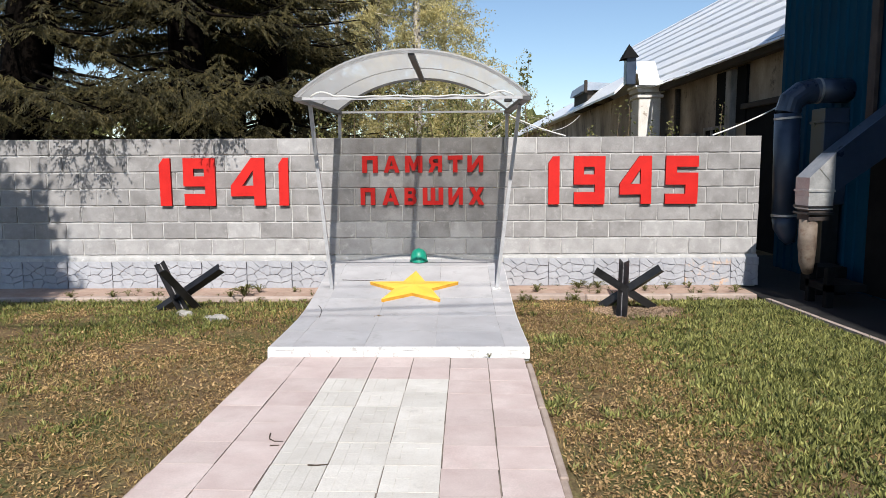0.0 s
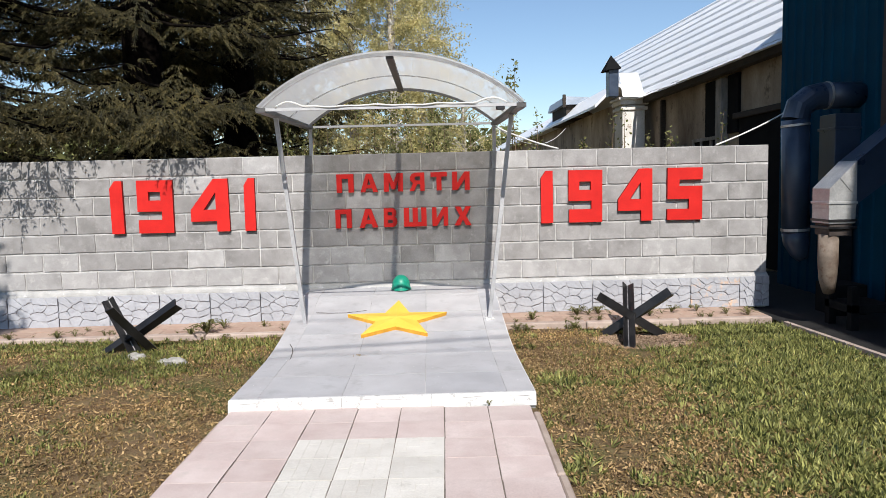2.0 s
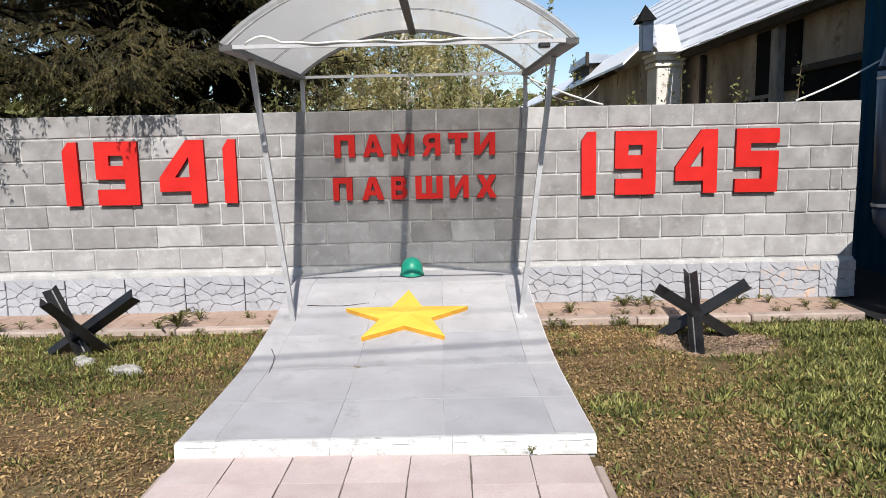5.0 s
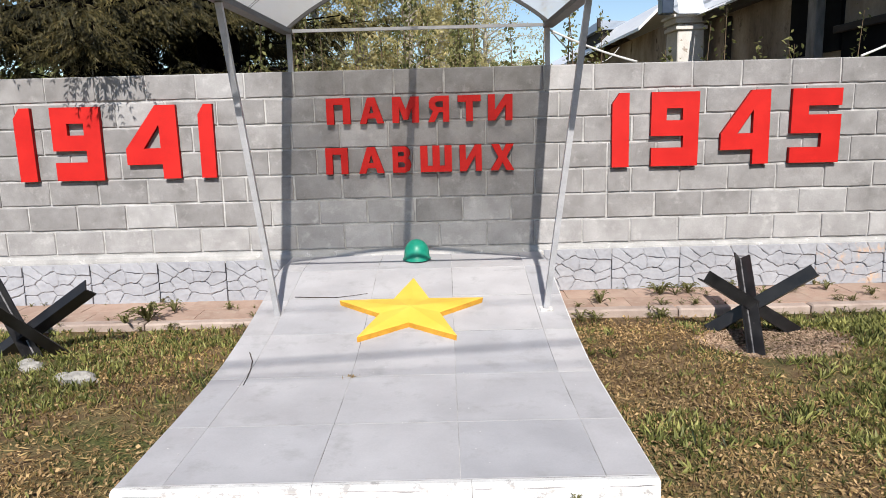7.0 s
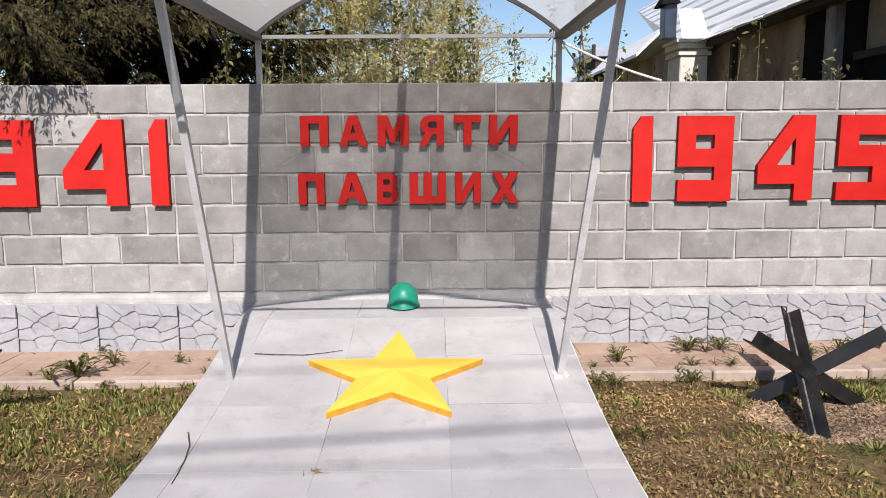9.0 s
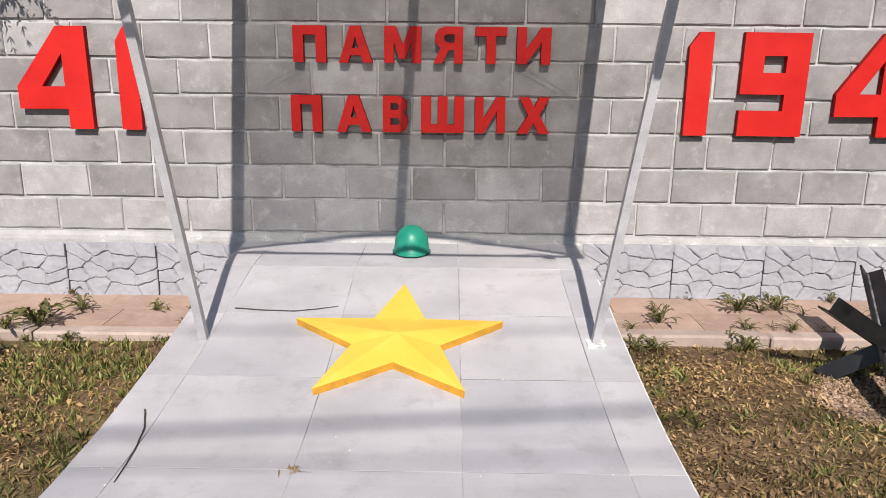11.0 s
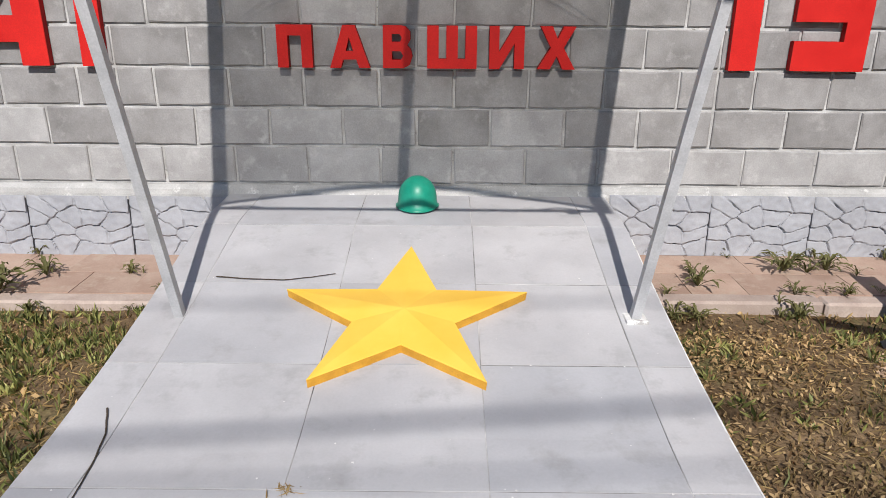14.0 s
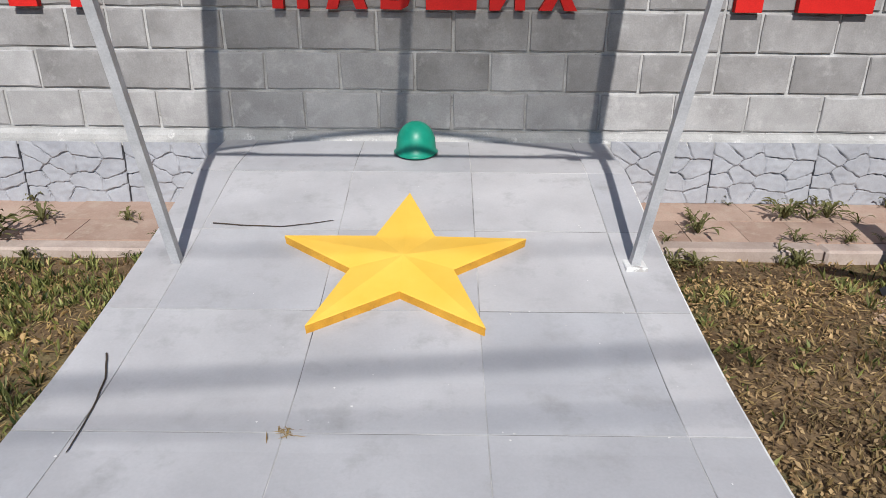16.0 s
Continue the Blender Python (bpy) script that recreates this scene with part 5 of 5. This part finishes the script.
spruce("spruce_tree", -4.8, 15.2, 16, 0.8, 4.0, 15, 12, 5, "dark spruce filling the gap behind the wall", coarse=2.1)
spruce("spruce_tree", -5.2, 18.5, 16, 0.6, 4.0, 14, 10, 6, "dark spruce deep behind its neighbours", coarse=2.6)


def leafy_tree(name, x, y, height, low, width, leaves, seed, label, size=0.045, droop=0.6, bark=M_PALEBARK, leaf=M_BIRCH):
    r = np.random.default_rng(seed)
    t = thing(name, label, "tree", "trees behind the wall", at=(x, y, GRASS_Z))
    bm = bmesh.new()
    tube(bm, [(0, 0, 0), (0.05, 0.03, height * 0.35), (-0.04, 0.0, height * 0.7), (0.02, 0, height * 0.97)], 0.1, 9, taper=[0.13, 0.10, 0.06, 0.012])
    part("trunk", bm, bark, t, smooth=True)
    limbs = bmesh.new()
    cs, al, ac = [], [], []
    nl = 46
    per = leaves // nl
    for i in range(nl):
        f = (i + r.random()) / nl
        z = low + (height - low) * f * 0.95
        a = i * 2.399 + r.uniform(-0.4, 0.4)
        ln = width * (0.45 + 0.75 * math.sin(math.pi * min(1, 0.18 + 0.80 * f))) * r.uniform(0.6, 1.1)
        d = np.array([math.cos(a), math.sin(a), 0])
        u = np.linspace(0, 1, 7)
        pts = d[None] * (ln * u)[:, None] + np.array([0, 0, z])[None]
        pts[:, 2] += ln * (0.9 * u - 0.65 * u ** 2)
        tube(limbs, [tuple(p) for p in pts[::2]], 0.02, 5, taper=[0.03, 0.02, 0.012, 0.005])
        nstr = max(6, per // 26)
        for q in range(nstr):
            k = r.uniform(0.25, 1.0)
            p0 = pts[0] + (pts[-1] - pts[0]) * k
            p0[2] = np.interp(k, u, pts[:, 2])
            sd = unit((d * r.uniform(-0.2, 0.9) + r.normal(0, 0.5, 3) + np.array([0, 0, -droop * r.uniform(0.3, 1.4)]))[None])[0]
            sl = r.uniform(0.3, 0.95)
            nb = per // nstr
            w = r.random(nb)
            c = p0[None] + sd[None] * (sl * w)[:, None] + r.normal(0, 0.055, (nb, 3))
            c[:, 2] -= 0.3 * sl * w ** 2 * droop
            lean = unit(r.normal(0, 1, (nb, 3)) + np.array([[0, 0, -0.7]]))
            sz = r.uniform(0.6, 1.2, (nb, 1)) * size
            cs.append(c)
            al.append(lean * sz)
            ac.append(unit(np.cross(lean, r.normal(0, 1, (nb, 3)))) * sz * 0.5)
    tagged(part("limbwork", limbs, bark, t), kind="stuff")
    diamonds("crown", np.concatenate(cs), np.concatenate(al), np.concatenate(ac), leaf, t)
    return t


leafy_tree("birch_tree", -0.5, 18.5, 11.5, 1.2, 1.25, 40000, 11, "young birch with yellow-green spring leaves", 0.040)
leafy_tree("birch_tree", -1.7, 20.5, 13.0, 1.5, 1.6, 42000, 12, "tall young birch with yellow-green spring leaves", 0.042)
leafy_tree("birch_tree", 0.2, 24.0, 8.2, 1.0, 1.4, 24000, 13, "slender birch with thin yellow-green crown", 0.042)
leafy_tree("birch_tree", -3.4, 24.0, 13.0, 1.0, 2.2, 20000, 16, "birch half hidden behind the spruces", 0.07)
leafy_tree("willow_tree", 1.7, 27.0, 5.6, 0.5, 1.7, 8000, 14, "low bare-twigged willow in early leaf", 0.04)
leafy_tree("willow_tree", -4.5, 27.0, 11, 0.5, 3.0, 14000, 15, "pale spring tree seen through the spruces", 0.06)


def shrub(x, y, h, stems, leaves, seed, label, spread=0.25, leaf=M_SHRUB):
    r = np.random.default_rng(seed)
    t = thing("shrub", label, "shrub", "saplings behind the wall", at=(x, y, GRASS_Z))
    bm = bmesh.new()
    cs, al, ac = [], [], []
    for i in range(stems):
        hh = h * r.uniform(0.6, 1.0) if i else h
        tip = np.array([r.uniform(-spread, spread), r.uniform(-spread, spread), hh])
        bend = r.normal(0, 0.05, 3)
        pts = [tuple(tip * u + bend * math.sin(math.pi * u)) for u in (0, 0.25, 0.5, 0.75, 1)]
        tube(bm, pts, 0.008, 5, taper=[0.012, 0.010, 0.008, 0.006, 0.002])
        n = leaves // stems
        w = 0.35 + 0.65 * np.sqrt(r.random(n))
        c = tip[None] * w[:, None] + bend[None] * np.sin(math.pi * w)[:, None] + r.normal(0, 0.045, (n, 3)) * (1.3 - 0.6 * w[:, None])
        lean = unit(r.normal(0, 1, (n, 3)) + np.array([[0, 0, 0.3]]))
        sz = r.uniform(0.014, 0.032, (n, 1))
        cs.append(c)
        al.append(lean * sz)
        ac.append(unit(np.cross(lean, r.normal(0, 1, (n, 3)))) * sz * 0.55)
    part("stem", bm, M_STEM, t)
    diamonds("foliage", np.concatenate(cs), np.concatenate(al), np.concatenate(ac), leaf, t)


SAPS = [(1.42, 9.8, 3.05, 2, 190), (1.12, 9.75, 2.75, 2, 120), (1.68, 9.9, 2.45, 3, 160), (-1.35, 9.6, 2.35, 3, 220), (-1.0, 9.7, 2.5, 3, 150), (-0.6, 10.0, 2.9, 4, 320), (-0.1, 9.9, 2.45, 4, 300),
        (0.3, 10.2, 2.7, 4, 330), (0.62, 10.0, 2.6, 4, 260), (0.9, 9.7, 2.35, 3, 200), (2.2, 9.6, 2.05, 3, 110), (2.55, 9.65, 2.3, 2, 60), (2.75, 9.6, 2.4, 2, 60), (3.15, 9.55, 2.1, 3, 90), (3.45, 9.5, 2.12, 4, 150), (3.95, 9.6, 2.35, 3, 110), (-0.3, 11.0, 3.1, 6, 600), (0.5, 11.6, 2.9, 6, 600), (-1.2, 11.5, 2.9, 5, 450)]
for i, (x, y, h, st, lv) in enumerate(SAPS):
    shrub(x, y, h, st, lv * 9 // 5, 40 + i, "thin leafy sapling growing up behind the wall", 0.10 if st < 4 else 0.3)

# trees out of view, whose shade lies on the wall and the yard
leafy_tree("birch_tree", -5.35, 3.2, 5.7, 4.5, 0.80, 60000, 21, "dense crowned tree shading the wall's far end", 0.085, 0.3, M_PALEBARK, M_SHRUB)


def build_far_woods():
    r = np.random.default_rng(77)
    n = 9000
    a = r.uniform(-1, 1, n)
    x = a * 90
    y = 60 + r.uniform(0, 12, n)
    top = 5.0 + 2.2 * np.sin(x * 0.13) + 1.2 * np.sin(x * 0.41 + 1)
    z = top * np.sqrt(r.random(n))
    c = np.stack([x, y, z], 1)
    lean = unit(r.normal(0, 1, (n, 3)))
    sz = r.uniform(0.3, 0.8, (n, 1))
    ob = diamonds("far_woods", c, lean * sz, unit(np.cross(lean, r.normal(0, 1, (n, 3)))) * sz * 0.7, M_SHRUB)
    tagged(ob, "distant hazy green line of trees", "woods", kind="stuff")


build_far_woods()


# power lines high over the path, whose soft shadows cross the ramp
def power_line(y_shadow, z_shadow, up, r, tilt):
    d = up / 0.9
    y, z = y_shadow - d, z_shadow + up
    x = 0.063 * d
    bm = bmesh.new()
    tube(bm, sag((x - 14, y - tilt * 14, z + 0.5), (x + 14, y + tilt * 14, z + 0.5), 0.5, 20), r, 6)
    tagged(part("power_line", bm, M_IRON), "black overhead power cable high above the path", "cable", "overhead cables")


power_line(7.09, 0.092, 7.0, 0.017, 0.115)
power_line(6.84, 0.073, 6.6, 0.008, 0.06)
power_line(7.80, 0.19, 7.4, 0.009, 0.03)
for x, y in ((-13.5, -1.6), (14.5, -0.6)):
    bm = bmesh.new()
    tube(bm, [(x, y, -0.1), (x, y, 8.3)], 0.13, 12, taper=[0.15, 0.10])
    pole = tagged(part("utility_pole", bm, M_BARK, smooth=True), "weathered wooden utility pole carrying the cables", "pole", "poles")
    bm = bmesh.new()
    box(bm, (x - 0.06, y - 1.8, 7.35), (x + 0.06, y + 1.8, 7.5), 0.01)
    part("crossarm", bm, M_BARK, pole)


# ---- grass, litter and weeds ----
def free_spot(x, y):
    on_path = (np.abs(x + 0.02) < 1.06) & (y < 5.62)
    on_ramp_ = (np.abs(x) < 1.05) & (y >= 5.6)
    bare = (x - 2.4) ** 2 / 0.20 + (y - 7.62) ** 2 / 0.09 < 1.0
    bare |= (y > 8.05) & (np.random.default_rng(98).random(len(x)) < 0.7)
    thin = np.random.default_rng(99).random(len(x)) < np.clip((y + 1.8) / 3.0, 0, 1)
    return thin & ~(on_path | on_ramp_ | bare) & (y < 8.27) & (x < 4.17 - 0.062 * np.maximum(0, y - 5))


def field(x, y, s, seed):
    return np.array([noise.noise(Vector((a * s, b * s, seed))) for a, b in zip(x, y)])


def ground_z(x, y):
    return GRASS_Z + np.array([lump(a, b) for a, b in zip(x, y)])


def blades(name, x, y, h, w, material, label, r, bend=0.5, fan=None):
    n = len(x)
    z = ground_z(x, y) - 0.004
    a = r.uniform(0, math.tau, n) if fan is None else fan + r.normal(0, 0.5, n)
    lean = np.stack([np.cos(a), np.sin(a), np.zeros(n)], 1) * (bend * r.random((n, 1)) + 0.12)
    up = unit(lean + np.array([[0, 0, 1.0]]))
    side = unit(np.cross(up, r.normal(0, 1, (n, 3))))
    hh = h[:, None]
    c = np.stack([x, y, z], 1) + up * hh * 0.5
    ob = diamonds(name, c, up * hh * 0.5, side * w[:, None], material)
    tagged(ob, label, "grass", kind="stuff")


def build_grass():
    r = np.random.default_rng(5)
    # lush side
    n = 118000
    x, y = r.uniform(1.0, 4.2, n), r.uniform(-1.8, 8.27, n)
    ok = free_spot(x, y)
    x, y = x[ok], y[ok]
    f = field(x, y, 1.1, 3.0) + 0.5 * field(x, y, 4.0, 8.0)
    wet = np.clip((x - 1.1) / 1.4, 0, 1) * 0.9 - 0.35 * np.clip((y - 6.8) / 1.0, 0, 1)
    keep = r.random(len(x)) < np.clip(0.20 + 0.65 * wet + 0.85 * f, 0.06, 1.0)
    x, y = x[keep], y[keep]
    green = r.random(len(x)) < np.clip(0.18 + 0.30 * (x - 1.1), 0.15, 0.75)
    blades("grass", x[green], y[green], r.uniform(0.02, 0.05, green.sum()), r.uniform(0.002, 0.005, green.sum()), M_GRASS, "short green grass undergrowth", r, 1.3)
    # leafy tufts standing over it
    n = 30000
    cx, cy = r.uniform(1.0, 4.2, n), r.uniform(-1.8, 8.27, n)
    f = field(cx, cy, 1.0, 3.0) + 0.6 * field(cx, cy, 3.3, 8.0)
    wet = np.clip((cx - 1.75) / 0.7, 0, 1) * 0.95 - 0.75 * np.clip((cy - 6.3) / 0.9, 0, 1) * (cx < 2.9) * (cy < 7.85)
    keep = free_spot(cx, cy) & (r.random(n) < np.clip(-0.05 + 0.85 * wet + 0.7 * f, 0.02, 1.0))
    cx, cy = cx[keep], cy[keep]
    per = 11
    fan = r.uniform(0, math.tau, len(cx) * per)
    tall = np.repeat(r.uniform(0.7, 1.25, len(cx)), per)
    tx, ty = np.repeat(cx, per) + np.cos(fan) * 0.008, np.repeat(cy, per) + np.sin(fan) * 0.008
    ok = free_spot(tx, ty)
    tx, ty, fan, tall = tx[ok], ty[ok], fan[ok], tall[ok]
    blades("grass_tuft", tx, ty, tall * r.uniform(0.030, 0.074, len(tx)), r.uniform(0.0035, 0.0078, len(tx)), M_TUFT, "bright broad-leaved grass tufts", r, 1.7, fan)
    d = ~green
    blades("dry_grass", x[d], y[d], r.uniform(0.02, 0.05, d.sum()), r.uniform(0.002, 0.006, d.sum()), M_DRYGRASS, "dry straw-coloured grass blades", r, 1.3)
    # patchy side
    n = 170000
    x, y = r.uniform(-6.5, -1.0, n), r.uniform(-1.8, 8.27, n)
    ok = free_spot(x, y)
    x, y = x[ok], y[ok]
    f = field(x, y, 0.9, 13.0) + 0.6 * field(x, y, 3.5, 18.0)
    near_wall = np.clip((y - 5.8) / 1.0, 0, 1)
    keep = r.random(len(x)) < np.clip(0.14 + 0.32 * near_wall + 0.95 * f, 0.03, 1.0)
    x, y, nw = x[keep], y[keep], near_wall[keep]
    green = r.random(len(x)) < (0.32 + 0.55 * nw) * np.where(x > -1.9, 0.45, 1.0)
    blades("grass", x[green], y[green], r.uniform(0.018, 0.055, green.sum()) * (0.8 + 0.5 * nw[green]), r.uniform(0.0025, 0.006, green.sum()), M_GRASS, "patchy thin green grass", r, 0.7)
    d = ~green
    blades("dry_grass", x[d], y[d], r.uniform(0.02, 0.05, d.sum()), r.uniform(0.002, 0.006, d.sum()), M_DRYGRASS, "dry matted grass", r, 1.6)
    n = 15000
    cx, cy = r.uniform(-6.5, -1.0, n), r.uniform(-1.8, 8.27, n)
    f = field(cx, cy, 0.9, 13.0) + 0.7 * field(cx, cy, 3.0, 28.0)
    keep = free_spot(cx, cy) & (r.random(n) < np.clip(-0.14 + 0.80 * np.clip((cy - 6.0) / 0.9, 0, 1) + 0.9 * f - 0.55 * (cx > -1.75) * (cy < 7.6), 0.01, 1.0))
    cx, cy = cx[keep], cy[keep]
    fan = r.uniform(0, math.tau, len(cx) * per)
    tx, ty = np.repeat(cx, per) + np.cos(fan) * 0.008, np.repeat(cy, per) + np.sin(fan) * 0.008
    blades("grass_tuft", tx, ty, r.uniform(0.028, 0.070, len(tx)), r.uniform(0.0032, 0.0068, len(tx)), M_TUFT, "scattered bright green tufts", r, 1.5, fan)
    # fallen leaves
    n = 290000
    x, y = r.uniform(-6.5, 4.2, n), r.uniform(-1.8, 8.27, n)
    f = field(x, y, 1.3, 23.0)
    ok = free_spot(x, y) & (r.random(n) < np.clip(0.36 + 1.3 * f - 0.55 * (x > 2.15) - 0.15 * ((x < 0) & (y > 6.6)) + 0.6 * ((x > 0) & (x < 2.1)), 0.04, 1))
    x, y = x[ok], y[ok]
    n = len(x)
    z = ground_z(x, y) + r.uniform(0.004, 0.022, n)
    a = r.uniform(0, math.tau, n)
    al = np.stack([np.cos(a), np.sin(a), r.normal(0, 0.45, n)], 1) * r.uniform(0.004, 0.015, (n, 1))
    ac = np.stack([-np.sin(a), np.cos(a), r.normal(0, 0.6, n)], 1) * r.uniform(0.003, 0.0075, (n, 1))
    tagged(diamonds("leaf_litter", np.stack([x, y, z], 1), al, ac, M_LITTER), "scattered dry brown leaf litter", "leaves", kind="stuff")
    # larger curled leaves on top
    n = 22000
    x, y = r.uniform(-6.0, 3.2, n), r.uniform(-1.8, 8.27, n)
    f = field(x, y, 1.3, 23.0)
    ok = free_spot(x, y) & (r.random(n) < np.clip(0.45 + 1.2 * f - 0.5 * (x > 2.2), 0.03, 1))
    x, y = x[ok], y[ok]
    n = len(x)
    z = ground_z(x, y) + r.uniform(0.012, 0.03, n)
    a = r.uniform(0, math.tau, n)
    al = np.stack([np.cos(a), np.sin(a), r.normal(0, 0.35, n)], 1) * r.uniform(0.008, 0.019, (n, 1))
    ac = np.stack([-np.sin(a), np.cos(a), r.normal(0, 0.5, n)], 1) * r.uniform(0.004, 0.009, (n, 1))
    tagged(diamonds("fallen_leaves", np.stack([x, y, z], 1), al, ac, M_LITTER), "larger curled tan leaves on the ground", "leaves", kind="stuff")


build_grass()


def build_thatch():
    """Flattened dead stalks between the living blades."""
    r = np.random.default_rng(15)
    n = 165000
    x, y = r.uniform(-6.5, 4.2, n), r.uniform(-1.8, 8.27, n)
    f = field(x, y, 1.7, 33.0)
    ok = free_spot(x, y) & (r.random(n) < np.clip(0.7 + 0.7 * f - 0.5 * (x > 2.2), 0.05, 1))
    x, y = x[ok], y[ok]
    n = len(x)
    z = ground_z(x, y) + r.uniform(0.002, 0.02, n)
    a = r.uniform(0, math.tau, n)
    al = np.stack([np.cos(a), np.sin(a), r.normal(0, 0.3, n)], 1) * r.uniform(0.012, 0.04, (n, 1))
    ac = np.stack([-np.sin(a), np.cos(a), r.normal(0, 0.5, n)], 1) * r.uniform(0.0012, 0.003, (n, 1))
    tagged(diamonds("thatch", np.stack([x, y, z], 1), al, ac, M_DRYGRASS), "matted dead grass stalks on the soil", "grass", kind="stuff")


build_thatch()


def build_soil():
    """Loose crumbs of bare earth round the hedgehog's feet."""
    r = np.random.default_rng(44)
    n = 9000
    a, q = r.uniform(0, math.tau, n), np.sqrt(r.random(n))
    x, y = 2.42 + 0.52 * q * np.cos(a), 7.64 + 0.34 * q * np.sin(a)
    z = ground_z(x, y) + r.uniform(0.0, 0.008, n)
    lean = unit(r.normal(0, 1, (n, 3)) * np.array([[1, 1, 0.35]]))
    sz = r.uniform(0.004, 0.013, (n, 1))
    c = np.stack([x, y, z], 1)
    tagged(diamonds("soil_crumbs", c, lean * sz, unit(np.cross(lean, r.normal(0, 0.4, (n, 3)) + np.array([[0, 0, 1.0]]))) * sz * 0.8, M_CRUMB), "loose brown crumbs of bare earth", "soil", kind="stuff")


build_soil()


def weed(x, y, z, size, n, seed):
    """A rosette of narrow toothed leaves, some standing up, some lying."""
    r = np.random.default_rng(seed)
    bm = bmesh.new()
    root = bm.verts.new((x, y, z))
    for i in range(n):
        a, ln = r.uniform(0, math.tau), size * r.uniform(0.45, 1.0)
        rise, wd = r.uniform(0.9, 3.8), ln * r.uniform(0.032, 0.058)
        d, sd = Vector((math.cos(a), math.sin(a), 0)), Vector((-math.sin(a), math.cos(a), 0))
        ln = ln / math.sqrt(1 + 0.4 * rise * rise)
        prev = None
        for k in range(1, 9):
            u = k / 8
            c = Vector((x, y, z)) + d * ln * u + sd * ln * 0.12 * math.sin(u * 3 + i) + Vector((0, 0, ln * (rise * u - 0.7 * rise * u * u + 0.03)))
            w = wd * (0.35, 0.5, 1.0, 0.45, 1.25, 0.55, 1.3, 0.7, 0.05)[k]
            row = (bm.verts.new(c - sd * w + Vector((0, 0, w * 0.5))), bm.verts.new(c), bm.verts.new(c + sd * w + Vector((0, 0, w * 0.5))))
            if prev:
                bm.faces.new((prev[0], prev[1], row[1], row[0]))
                bm.faces.new((prev[1], prev[2], row[2], row[1]))
            else:
                bm.faces.new((root, row[1], row[0]))
                bm.faces.new((root, row[2], row[1]))
            prev = row
    tagged(part("weed", bm, M_WEED), "green rosette weed sprouting between the pavers", "weed", "weeds at the wall foot")


WEEDS = [(-2.06, 8.37, 0.20, 44), (-1.95, 8.63, 0.13, 30), (-2.2, 8.30, 0.12, 24), (-1.85, 8.26, 0.10, 20), (-2.75, 8.35, 0.10, 20), (-3.6, 8.3, 0.11, 24), (-4.1, 8.3, 0.12, 24),
         (1.45, 8.50, 0.13, 26), (1.98, 8.72, 0.15, 34), (2.22, 8.74, 0.13, 30), (2.10, 8.70, 0.10, 20), (1.85, 8.24, 0.11, 24), (1.25, 8.24, 0.10, 22), (1.35, 8.20, 0.10, 20), (2.75, 8.55, 0.12, 24), (3.05, 8.72, 0.12, 24),
         (3.35, 8.75, 0.10, 20), (3.6, 8.55, 0.10, 20), (3.8, 8.45, 0.12, 24), (0.72, 5.585, 0.05, 14)]


def foot_z(x, y):
    """The level that a weed stands on: paving, kerb, path or soil."""
    if abs(x) < 1:
        return -0.005
    if y > 8.28:
        return (STRIP_L if x < 0 else STRIP_R) - 0.003
    return GRASS_Z + lump(x, y)


for i, (x, y, s, n) in enumerate(WEEDS):
    weed(x, y, foot_z(x, y), s * 1.5, n, 300 + i)
edge_rng = random.Random(61)
for i in range(92):
    x = edge_rng.uniform(1.1, 3.9) if i % 5 < 3 else -edge_rng.uniform(1.1, 4.4)
    y = edge_rng.choice((8.41, 8.40, 8.41, 8.26, 8.22, 8.18, 8.67, 8.93)) + edge_rng.uniform(-0.03, 0.03)
    weed(x, y, foot_z(x, y), edge_rng.uniform(0.05, 0.14), edge_rng.randint(6, 15), 900 + i)



def straw(x, y, z, seed, label):
    """A wisp of dry grass caught in a joint."""
    r = np.random.default_rng(seed)
    n = 26
    c = np.array([[x, y, z + 0.004]]) + r.normal(0, 1, (n, 3)) * np.array([[0.018, 0.014, 0.002]])
    al = unit(r.normal(0, 1, (n, 3)) * np.array([[1, 1, 0.2]])) * r.uniform(0.008, 0.024, (n, 1))
    ac = unit(np.cross(al, np.array([[0, 0, 1.0]]))) * r.uniform(0.001, 0.003, (n, 1))
    tagged(diamonds("straw", c, al, ac, M_DRYGRASS), label, "straw", kind="stuff")


def build_specks():
    """Splashes of pale paint and grit on the ramp."""
    r = np.random.default_rng(31)
    n = 90
    x, y = r.uniform(-1.0, 1.0, n), r.uniform(5.75, 8.4, n)
    z = np.array([podium_z(v) for v in y]) + 0.0022
    a = r.uniform(0, math.tau, n)
    sz = r.uniform(0.0015, 0.006, (n, 1))
    al = np.stack([np.cos(a), np.sin(a), np.zeros(n)], 1) * sz
    ac = np.stack([-np.sin(a), np.cos(a), np.zeros(n)], 1) * sz * 0.8
    tagged(diamonds("paint_specks", np.stack([x, y, z], 1), al, ac, M_WHITE), "small pale paint splashes on the grey ramp", "paint", kind="stuff")


build_specks()
straw(-0.272, 6.79, podium_z(6.79), 1, "wisp of dry straw in a ramp joint")
